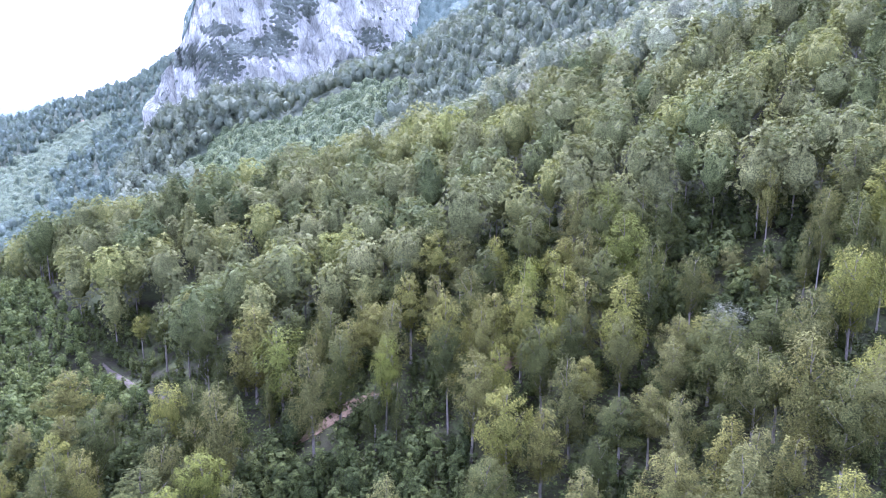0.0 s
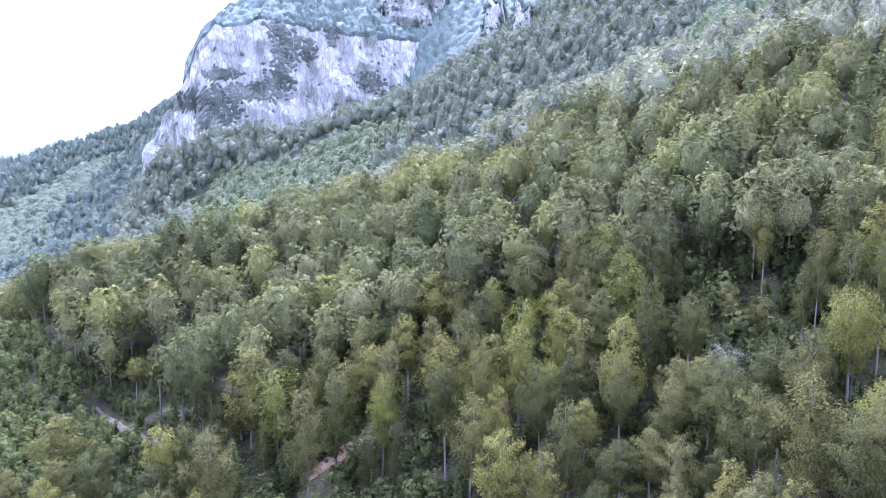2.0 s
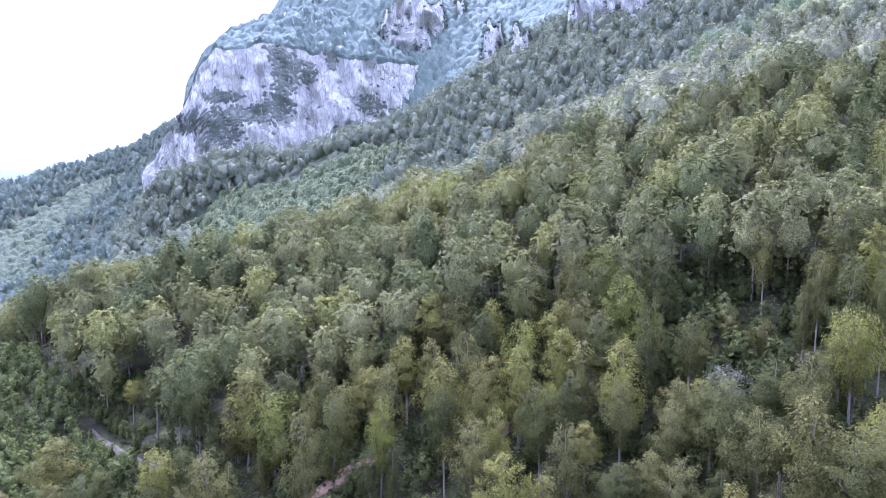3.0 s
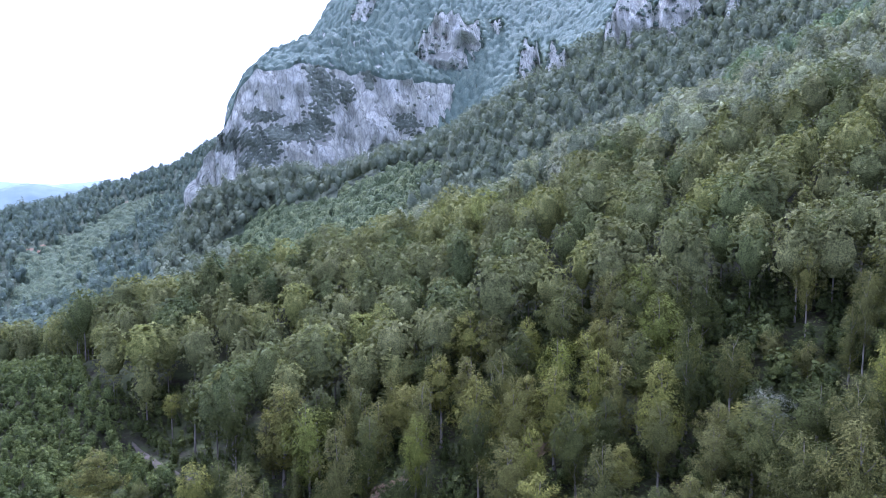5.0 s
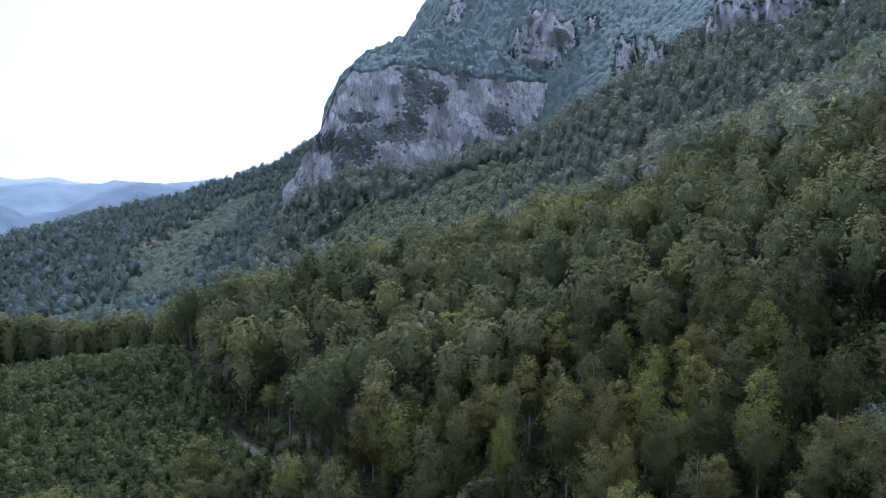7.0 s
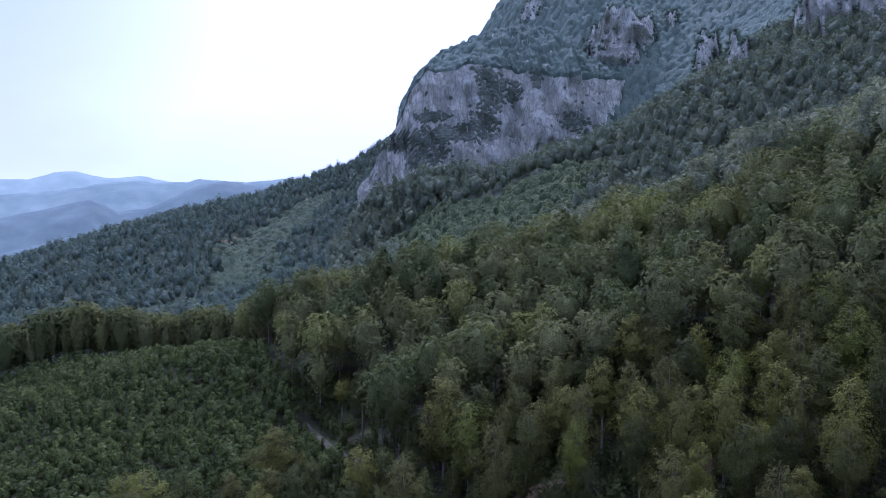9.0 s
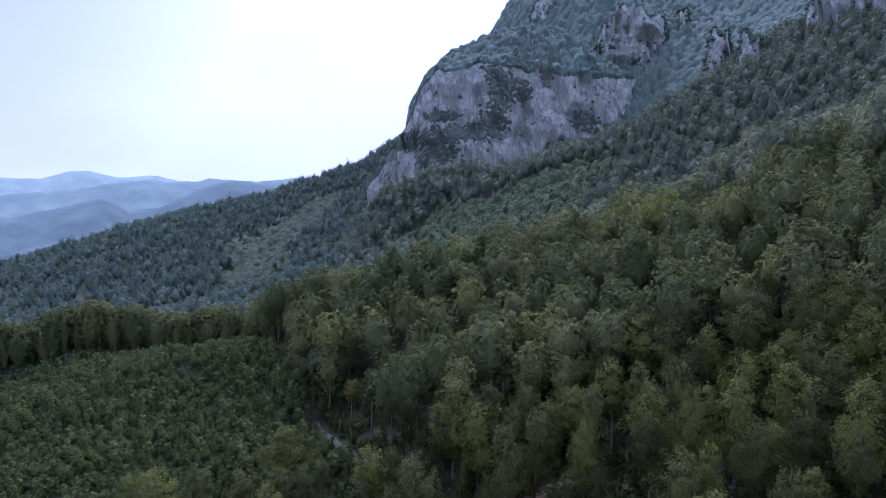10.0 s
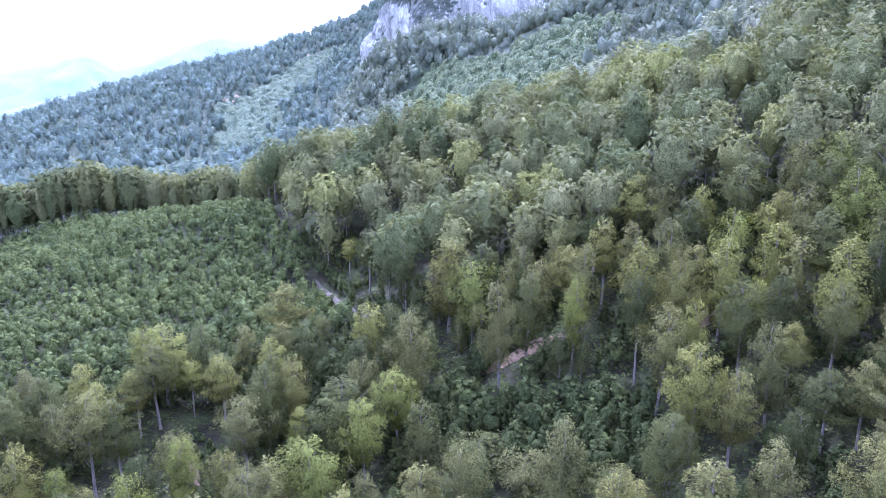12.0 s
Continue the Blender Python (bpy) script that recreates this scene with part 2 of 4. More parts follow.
# ---- the lie of the land ----
LAND = {
    "near_slope": [(-26, 148, 20), (73, 143, 50), (155, 257, 110), (0, 60, 8), (71, 71, 32), (193, 230, 107), (260, 150, 108), (-30, 106, 4), (0, -200, -25), (-150, 0, -12), (200, 0, 56), (52, 245, 75)],
    "bench": [(-142, 181, 13), (-246, 315, 4), (-149, 134, 10), (-75, 186, 15), (-105, 225, 12), (-60, 104, 0), (-307, 286, -6), (-260, 150, -4)],
    "spur_crest": [(-201, 322, 2), (-122, 274, 34), (-88, 308, 40), (-46, 327, 53), (0, 315, 66), (51, 363, 93), (88, 367, 105), (151, 414, 136), (236, 463, 174), (386, 460, 220)],
    "gully": [(-154, 423, -12), (-82, 463, 12), (0, 460, 42), (65, 480, 70), (150, 560, 110), (318, 624, 185), (-261, 403, -25)],
    "upper_slope": [(-309, 951, 63), (-208, 978, 60), (-105, 995, 98), (0, 1050, 153), (46, 1049, 196), (86, 946, 212), (162, 936, 240), (299, 849, 250), (-205, 564, 10), (-95, 643, 56), (-7, 650, 70), (117, 741, 162), (423, 795, 290), (636, 636, 340)],
    "knob": [(-344, 831, 38), (-308, 824, 65), (-272, 837, 78), (-377, 860, -25)],
    "valley": [(-380, 816, -42), (-511, 549, -68), (-436, 671, -56), (-402, 805, -41), (-297, 700, -18), (-606, 350, -80)],
    "valley_side": [(-665, 1780, 158), (-817, 1604, 64), (-963, 1278, -6), (-966, 870, -73), (-654, 1006, -38), (-1319, 1884, -200), (-1497, 1170, -220), (-773, 2378, 40), (-1504, 547, -220)],
    "mountain": [(0, 1190, 178), (-40, 1260, 250), (-324, 1207, 80), (-441, 1538, 200), (-354, 1560, 392), (-282, 1534, 446), (-157, 1492, 500), (0, 1500, 480), (122, 1395, 410), (281, 1320, 450), (487, 1205, 470), (800, 1024, 500), (0, 2600, 450), (1300, 2252, 650), (1500, 0, 450), (0, -1500, -230), (-1299, -750, -230)],
}


def spline_surface(points, soft=2e-3):
    """A thin-plate surface through the land's marked heights."""
    p = np.array(points, float) / np.array([1000.0, 1000.0, 1.0])
    d = np.hypot(p[:, None, 0] - p[None, :, 0], p[:, None, 1] - p[None, :, 1])
    k = d * d * np.log(d + 1e-9) + soft * 0.01 * np.eye(len(p))
    q = np.c_[np.ones(len(p)), p[:, :2]]
    w = np.linalg.solve(np.block([[k, q], [q.T, np.zeros((3, 3))]]), np.r_[p[:, 2], 0, 0, 0])

    def height(x, y):
        x, y = np.asarray(x, float) / 1000, np.asarray(y, float) / 1000
        z = w[-3] + w[-2] * x + w[-1] * y
        for (px, py, _), c in zip(p, w):
            e = np.hypot(x - px, y - py)
            z = z + c * e * e * np.log(e + 1e-9)
        return z

    return height


land = spline_surface([q for group in LAND.values() for q in group])


def waves(x, y, seed, size, octaves=4):
    """Cheap smooth noise from turned sine waves, about -1 to 1."""
    rng = np.random.RandomState(seed)
    out, amp, total = 0, 1.0, 0.0
    for _ in range(octaves):
        for _ in range(3):
            a, ph = rng.uniform(0, 2 * np.pi), rng.uniform(0, 2 * np.pi, 2)
            u, v = np.cos(a) * x + np.sin(a) * y, np.cos(a) * y - np.sin(a) * x
            out = out + amp * np.sin(u / size * 6.283 + ph[0] + 1.3 * np.sin(v / size * 4.1 + ph[1])) / 2
        total += amp
        amp, size = amp * 0.5, size * 0.47
    return out / total


def ground_z(x, y):
    x, y = np.asarray(x, float), np.asarray(y, float)
    r = np.hypot(x, y)
    far = np.clip((r - 2300) / 900, 0, 1)
    z = land(x, y)
    z = z + waves(x, y, 3, 130, 3) * np.clip(r / 700, 0.15, 1) * 7
    return z * (1 - far) + far * (-300)


# ---- mesh helpers ----
def mesh_of(name, verts, faces, mats, index=None, smooth=False, tone=None, normals=None):
    """A mesh from arrays; faces all with the same number of corners."""
    verts, faces = np.asarray(verts, np.float32), np.asarray(faces, np.int32)
    me = bpy.data.meshes.new(name)
    me.vertices.add(len(verts))
    me.vertices.foreach_set("co", verts.ravel())
    n, k = faces.shape
    me.loops.add(n * k)
    me.loops.foreach_set("vertex_index", faces.ravel())
    me.polygons.add(n)
    me.polygons.foreach_set("loop_start", np.arange(0, n * k, k, dtype=np.int32))
    for m in mats:
        me.materials.append(m)
    if index is not None:
        me.polygons.foreach_set("material_index", np.asarray(index, np.int32))
    me.polygons.foreach_set("use_smooth", np.full(n, smooth))
    if tone is not None:
        me.attributes.new("tone", "FLOAT", "FACE").data.foreach_set("value", np.asarray(tone, np.float32))
    me.update(calc_edges=True)
    if normals is not None:
        me.normals_split_custom_set_from_vertices(np.asarray(normals, np.float32))
    return me


def part(name, me, parent, label=""):
    ob = new(name, me)
    ob.parent = parent
    return tagged(ob, label) if label else ob


def grid_faces(nu, nv, wrap=False):
    i, j = np.meshgrid(np.arange(nu if wrap else nu - 1), np.arange(nv - 1), indexing="ij")
    i2 = (i + 1) % nu
    return np.stack([i * nv + j, i2 * nv + j, i2 * nv + j + 1, i * nv + j + 1], -1).reshape(-1, 4)


# ---- ground: one sheet to the horizon ----
def build_ground():
    az = np.radians(np.r_[np.arange(-60, 50, 0.6), np.arange(50, 300, 5.0)])
    rr = np.r_[0.5, np.geomspace(12, 4700, 170)]
    a, r = np.meshgrid(az, rr, indexing="ij")
    x, y = r * np.sin(a), r * np.cos(a)
    v = np.stack([x, y, ground_z(x, y)], -1).reshape(-1, 3)
    f = grid_faces(len(az), len(rr), True)[:, ::-1]
    high = np.zeros((len(az), len(rr) - 1), bool) | ((rr[1:] > 540) & (rr[1:] < 4600))
    tagged(new("ground", mesh_of("ground", v, f, [forest_floor, mountain_floor], high.ravel().astype(int), smooth=True)),
           "dark forest floor of leaf litter and low green growth", "ground", kind="structure")


build_ground()


def drape(name, line, width, lift, material, label, category, seed):
    """A strip of track or bare soil laid along the ground, with ragged edges."""
    line = np.array(line, float)
    seg = np.r_[0, np.cumsum(np.hypot(*np.diff(line[:, :2], axis=0).T))]
    s = np.arange(0, seg[-1], 1.5)
    cx, cy = np.interp(s, seg, line[:, 0]), np.interp(s, seg, line[:, 1])
    half = np.interp(s, seg, line[:, 2]) * width / 2 * (1 + 0.25 * waves(s, s * 0, seed, 14, 3))
    half[0] = half[-1] = 0.2
    tx, ty = np.gradient(cx), np.gradient(cy)
    ln = np.hypot(tx, ty)
    across = np.linspace(-1, 1, 9)
    x = cx[:, None] + across * half[:, None] * (ty / ln)[:, None]
    y = cy[:, None] - across * half[:, None] * (tx / ln)[:, None]
    z = ground_z(x, y) + lift * (1.2 - across ** 2)
    v = np.stack([x, y, z], -1).reshape(-1, 3)
    tagged(new(name, mesh_of(name, v, grid_faces(len(s), 9)[:, ::-1], [material], smooth=True)), label, category, kind="structure")


# ---- limestone walls ----
def rough_rock(x, y, z, seed):
    """Broken limestone relief, about -1 to 1: ribs, steps and clefts, drawn out upwards."""
    out = np.empty(x.size)
    for n, (a, b, c) in enumerate(zip(x.ravel(), y.ravel(), z.ravel())):
        p = Vector((a / 60 + seed, b / 60, c / 150))
        q = Vector((a / 17, b / 17 + seed, c / 30))
        cell = noise.voronoi(Vector((a / 34, b / 34, c / 52 + seed)))[0]
        out[n] = 0.55 * (noise.ridged_multi_fractal(p, 0.9, 2.1, 4, 0.9, 2.0) - 1.0) + 0.9 * (cell[1] - cell[0] - 0.25) + 0.4 * noise.noise(q)
    return out.reshape(x.shape)


def rock_wall(name, foot, base, top, lean, depth, seed, amp, label, res=4.0, cap=((0, 4), (1, 4)), straight=False, clefts=(), jag=0.0):
    """A rock body: a face along the foot line, leaning back, and a cap that runs back from its edge."""
    foot = np.array(foot, float)
    seg = np.r_[0, np.cumsum(np.hypot(*np.diff(foot, axis=0).T))]
    s = np.arange(0, seg[-1] + res, res)
    fx, fy = np.interp(s, seg, foot[:, 0]), np.interp(s, seg, foot[:, 1])
    tops = np.interp(s, np.array([q[0] for q in top]) * seg[-1], [q[1] for q in top])
    if straight:
        tops = tops + 0.30 * np.clip(tops - np.interp(s, seg, base), 0, 60) * waves(s, s * 0.3, seed + 6, 32, 4)
    tops = tops + jag * waves(s, s * 0.2, seed + 7, 70, 4) * np.clip((tops - 246) / 12, 0, 1)
    bases = np.interp(s, seg if len(base) > 2 else [0, seg[-1]], base)
    k = max(3, int(40 / res))
    pad = np.ones(2 * k + 1) / (2 * k + 1)
    tx = np.convolve(np.pad(np.gradient(fx), k, "edge"), pad, "valid")
    ty = np.convolve(np.pad(np.gradient(fy), k, "edge"), pad, "valid")
    if straight:
        tx, ty = tx * 0 + foot[-1, 0] - foot[0, 0], ty * 0 + foot[-1, 1] - foot[0, 1]
    ln = np.hypot(tx, ty)
    nx, ny = -ty / ln, tx / ln  # inward, into the mountain
    rows = int((max(tops) - min(base)) / res)
    v = np.linspace(0, 1, rows)
    h = bases[:, None] + (tops - bases)[:, None] * v
    plain = lean * (tops - bases)[:, None] * v ** 1.15
    ledges = waves(h + 0.35 * s[:, None], s[:, None] * 0.15, seed + 1, 75, 3)
    relief = rough_rock(fx[:, None] + nx[:, None] * plain, fy[:, None] + ny[:, None] * plain, h, seed)
    slanted = s[:, None] + 0.22 * (h - bases[:, None])
    ribs = np.abs(waves(slanted, 0.25 * h, seed + 8, 70, 3)) * 2 - 0.6
    back = plain + amp * (0.4 * ledges - 1.1 * relief + 0.8 * ribs)
    for at, wide, deep, slant in clefts:
        back = back + deep * np.exp(-((s[:, None] - at * seg[-1] - slant * (h - bases[:, None])) / wide) ** 2)
    x, y = fx[:, None] + nx[:, None] * back, fy[:, None] + ny[:, None] * back
    w = np.linspace(0, 1, int(depth / 5))[1:]
    rise = np.interp(s, np.array([q[0] for q in cap]) * seg[-1], [q[1] for q in cap])[:, None]
    wide = np.ones(8 * k + 1) / (8 * k + 1)
    level = np.convolve(np.pad(h[:, -1], 4 * k, "edge"), wide, "valid")[:, None]
    cz = h[:, -1:] + (level - h[:, -1:]) * np.minimum(1, 4 * w) * (not straight) + rise * np.sin(w * 2.6) - 0.5 * depth * np.clip(w - 0.5, 0, 1) ** 1.5
    cz = cz + (4 + 0.05 * rise) * waves(s[:, None] + 0 * w, depth * w + 0 * s[:, None], seed + 4, 40, 3) * np.minimum(1, w * 4)
    brow = np.convolve(np.pad(back[:, -1], k, "edge"), pad, "valid")[:, None]  # the broken edge evens out behind the brow
    even = back[:, -1:] + (brow - back[:, -1:]) * np.minimum(1, 3 * w) + depth * w
    x = np.c_[x, fx[:, None] + nx[:, None] * even]
    y = np.c_[y, fy[:, None] + ny[:, None] * even]
    z = np.c_[h, cz]
    z[:, -1] = np.minimum(z[:, -1], 0) - 100  # the far edge ends below the ground
    verts = np.stack([x, y, z], -1)
    me = mesh_of(name, verts.reshape(-1, 3), grid_faces(len(s), z.shape[1]), [limestone], smooth=False)
    tagged(new(name, me), label, "cliff", kind="structure")
    return verts, rows


def polar(az, r):
    return (r * math.sin(radians(az)), r * math.cos(radians(az)))


great_wall, great_rows = rock_wall(
    "cliff", [polar(-21.4, 1420), polar(-23.1, 1210), polar(-22.9, 1150), polar(-20.2, 1115), polar(-14.5, 1130), polar(-8, 1135), polar(-2, 1180), polar(2.2, 1262)],
    (-70, 90), [(0.0, 60), (0.3, 80), (0.335, 92), (0.365, 140), (0.42, 168), (0.448, 200), (0.468, 236), (0.505, 264), (0.58, 270), (0.66, 268), (0.74, 258), (0.82, 252), (0.885, 250), (0.97, 248), (1.0, 225)],
    0.26, 230, 11, 13, "pale grey limestone cliff with ledges, ribs and scrub", 3.4,
    ((0, 4), (0.44, 6), (0.475, 30), (0.51, 66), (0.58, 86), (0.66, 92), (0.74, 92), (0.82, 82), (0.885, 62), (0.97, 40), (1, 20)), clefts=((0.665, 24, 34, -0.05), (0.90, 14, 9, 0.1), (0.78, 10, 10, 0.15), (0.72, 9, 9, 0.12), (0.845, 8, 8, 0.1)), jag=8)
crag_label = "pale limestone crag breaking out of steep woods"


def crag(az0, az1, r, height, seed, amp, slant=0.0):
    """A rock face that stands out of a slope; its foot follows the ground."""
    mid, bend = (az0 + az1) / 2, 0.02 * r
    foot = [polar(az0 - 0.3, r + 2.2 * bend - slant), polar(az0, r + bend - slant), polar((az0 + mid) / 2, r - 0.5 * slant), polar(mid, r - 6), polar((az1 + mid) / 2, r + 0.5 * slant), polar(az1, r + bend + slant), polar(az1 + 0.3, r + 2.2 * bend + slant)]
    low = [float(ground_z(x, y)) - 8 for x, y in foot]
    rise = [0, 0.45, 0.95, 1.0, 0.8, 0.5, 0]
    seg = np.r_[0, np.cumsum([math.dist(p, q) for p, q in zip(foot, foot[1:])])]
    return rock_wall("crag", foot, low, [(s / seg[-1], z + 8 + height * k) for s, z, k in zip(seg, low, rise)], 0.3, 1.6 * height, seed, amp, crag_label, 2.4 if r < 1200 else 3.2, straight=True)


crags = [crag(-4.4, 0.3, 1275, 125, 23, 20), crag(-9.6, -7.6, 1440, 60, 25, 9), crag(-5.2, -3.6, 1430, 70, 26, 9), crag(1.3, 2.1, 1330, 34, 27, 6), crag(3.3, 5.0, 1005, 76, 29, 13),
         crag(5.4, 7.2, 950, 50, 31, 11), crag(9.9, 13.6, 955, 84, 37, 15), crag(13.0, 17.2, 965, 78, 39, 15), crag(18.2, 19.4, 960, 38, 41, 6)]


# ---- far hills: the backdrop beyond the valley ----
def far_ridge(name, crest, foot, front, back, material, seed, rough):
    """A long wooded ridge: crest line as bearing, distance, height; spurs run down to the foot."""
    az = np.arange(crest[0][0], crest[-1][0], 0.25)
    r = np.interp(az, [c[0] for c in crest], [c[1] for c in crest])
    z = np.interp(az, [c[0] for c in crest], [c[2] for c in crest])
    w = np.r_[np.linspace(-1, 0, 22), np.linspace(0, 1, 8)[1:]]
    rr = r[:, None] + np.where(w < 0, w * front, w * back)
    a = np.radians(az)[:, None] + 0 * rr
    x, y = rr * np.sin(a), rr * np.cos(a)
    fall = np.abs(w) ** 1.2
    zz = z[:, None] * (1 - fall) + foot * fall + rough * waves(x, y, seed, 420, 4) * (np.abs(w) + 0.12) * (1.2 - np.abs(w))
    v = np.stack([x, y, zz], -1).reshape(-1, 3)
    tagged(new(name, mesh_of(name, v, grid_faces(len(az), len(w)), [material], smooth=True)), "wooded ridge far beyond the valley, blue haze painted on as a glow", "hill", kind="structure")


blue_1 = haze_glow_material("hill_haze_near", (0.09, 0.11, 0.11), (0.115, 0.185, 0.150))
blue_2 = haze_glow_material("hill_haze_middle", (0.11, 0.13, 0.13), (0.24, 0.355, 0.275))
blue_3 = haze_glow_material("hill_haze_far", (0.13, 0.15, 0.15), (0.45, 0.60, 0.46))
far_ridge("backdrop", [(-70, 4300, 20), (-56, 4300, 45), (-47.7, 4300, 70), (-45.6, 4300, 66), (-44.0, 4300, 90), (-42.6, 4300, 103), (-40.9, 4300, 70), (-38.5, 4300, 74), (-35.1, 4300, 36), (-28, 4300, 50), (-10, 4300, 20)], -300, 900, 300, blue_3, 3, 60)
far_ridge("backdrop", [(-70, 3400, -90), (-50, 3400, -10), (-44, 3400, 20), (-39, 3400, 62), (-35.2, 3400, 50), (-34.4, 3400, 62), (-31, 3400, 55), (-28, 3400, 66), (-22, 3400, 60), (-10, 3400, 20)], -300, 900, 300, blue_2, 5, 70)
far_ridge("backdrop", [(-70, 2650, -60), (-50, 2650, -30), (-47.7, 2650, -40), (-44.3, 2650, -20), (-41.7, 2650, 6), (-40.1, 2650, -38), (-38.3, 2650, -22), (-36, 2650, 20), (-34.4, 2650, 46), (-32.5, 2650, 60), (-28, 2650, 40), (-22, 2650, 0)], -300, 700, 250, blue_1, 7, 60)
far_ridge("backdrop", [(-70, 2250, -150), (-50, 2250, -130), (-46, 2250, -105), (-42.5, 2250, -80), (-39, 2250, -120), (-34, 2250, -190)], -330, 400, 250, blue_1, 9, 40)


# ---- trees ----
def unit(v):
    return v / (np.linalg.norm(v, axis=-1, keepdims=True) + 1e-9)


def sprays(rng, centres, outward, lead, size, flat=0.45, slender=0.33):
    """Leaf sprays: folded diamonds that follow their twig and droop. Corners, quads and soft normals."""
    n = len(centres)
    normal = unit(outward * 0.75 + np.array([0, 0, flat]) + rng.normal(0, 0.36, (n, 3)))
    along = lead + rng.normal(0, 0.45, (n, 3)) + np.array([0, 0, -0.22])
    along = unit(along - normal * (along * normal).sum(-1, keepdims=True))
    side = np.cross(normal, along)
    s = (size * rng.uniform(0.6, 1.4, n))[:, None]
    v = np.stack([centres - along * s * 0.5, centres + side * s * slender - normal * s * 0.08,
                  centres + along * s * 0.6 - normal * s * 0.14, centres - side * s * slender - normal * s * 0.08], 1)
    f = np.arange(4 * n).reshape(n, 4)[:, ::-1]
    soft = unit(outward * 2.4 + normal)
    return v.reshape(-1, 3), f, np.repeat(soft, 4, 0)


def round_cage(k):
    """A ball of 6 * (k - 1) ** 2 quads: directions and faces, corners shared."""
    g = np.tan(np.linspace(-1, 1, k) * np.pi / 4)
    a, b = np.meshgrid(g, g, indexing="ij")
    vs, fs = [], []
    for axis in range(3):
        for sign in (-1, 1):
            p = np.zeros((k, k, 3))
            p[..., axis], p[..., (axis + 1) % 3], p[..., (axis + 2) % 3] = sign, a, b
            fs.append((grid_faces(k, k) if sign > 0 else grid_faces(k, k)[:, ::-1]) + len(vs) * k * k)
            vs.append(unit(p.reshape(-1, 3)))
    v, back = np.unique(np.concatenate(vs).round(5), axis=0, return_inverse=True)
    return v, back.ravel()[np.concatenate(fs)]



def tube(points, radii, sides):
    """A tapered limb as quads."""
    points, radii = np.array(points, float), np.array(radii, float)
    t = unit(np.gradient(points, axis=0))
    a = unit(np.cross(t, np.array([0.31, 0.95, 0.1])))
    b = np.cross(t, a)
    ang = np.linspace(0, 2 * np.pi, sides, endpoint=False)
    v = points[:, None] + radii[:, None, None] * (np.cos(ang)[None, :, None] * a[:, None] + np.sin(ang)[None, :, None] * b[:, None])
    m = len(points)
    i, j = np.meshgrid(np.arange(m - 1), np.arange(sides), indexing="ij")
    j2 = (j + 1) % sides
    f = np.stack([i * sides + j, i * sides + j2, (i + 1) * sides + j2, (i + 1) * sides + j], -1).reshape(-1, 4)
    return v.reshape(-1, 3), f


def joined(*pieces):
    vs, fs, at = [], [], 0
    for v, f in pieces:
        vs.append(v), fs.append(f + at)
        at += len(v)
    return np.concatenate(vs), np.concatenate(fs)


def crown_radius(kind, h):
    """Half width of a crown at the share h of its height, 1 at its widest."""
    if kind == "conifer":
        return (1 - h) ** 0.85 * 0.95 + 0.04
    if kind == "bush":
        return np.sqrt(np.clip(1 - (1.5 * h - 0.5) ** 2, 0.02, 1))
    if kind == "oval":
        return np.clip(h / 0.34, 0.3, 1) ** 0.7 * np.clip(1 - (np.clip(h - 0.28, 0, 1) / 0.74) ** 1.35, 0.02, 1) ** 0.72
    if kind == "slim":
        return np.clip(h / 0.25, 0.35, 1) ** 0.6 * np.sqrt(np.clip(1 - (np.clip(h - 0.2, 0, 1) / 0.82) ** 1.6, 0.02, 1))
    return np.clip(h / 0.5, 0.25, 1) ** 0.8 * np.sqrt(np.clip(1 - (np.clip(h - 0.45, 0, 1) / 0.57) ** 1.9, 0.03, 1))


def mass_surface(kind, seed, d, stretch):
    """The lumpy outside of a crown in the directions d."""
    h = (1 + d[:, 2]) / 2
    flat = np.hypot(d[:, 0], d[:, 1]) + 1e-6
    rng = np.random.RandomState(seed)
    ways, beats, shifts = unit(rng.normal(0, 1, (7, 3))), rng.uniform(3.0, 8.0, 7), rng.uniform(0, 6.3, 7)
    lobes = np.abs(np.sin(d @ ways.T * beats + shifts)).mean(1) - 0.62
    r = crown_radius(kind, np.clip(h, 0.01, 0.99)) * (1 + 0.85 * lobes)
    tall = 1 + 0.3 * lobes
    return np.stack([d[:, 0] / flat * r, d[:, 1] / flat * r, h * tall], 1) * stretch


def crown_mass(kind, seed, k, stretch):
    """The dense inside of a crown, lumpy like its outside."""
    d, f = round_cage(k)
    v = mass_surface(kind, seed, d, stretch)
    v = v * np.random.RandomState(seed + 77).uniform(0.74, 1.2, (len(v), 1))
    v[:, :2] *= np.minimum(1, np.hypot(d[:, 0], d[:, 1]) * 4)[:, None]
    return v, f


def with_mass(leaves, mass, scale, heart):
    """Sprays and the inner mass as one crown: corners, quads, material of each quad, normals (zero: as the shape has them)."""
    (lv, lf, ln), (mv, mf) = leaves, mass
    v = np.concatenate([lv, heart + (mv - heart) * scale])
    return v, np.concatenate([lf, mf + len(lv)]), np.r_[np.zeros(len(lf), int), np.ones(len(mf), int)], np.concatenate([ln, np.zeros(mv.shape)])


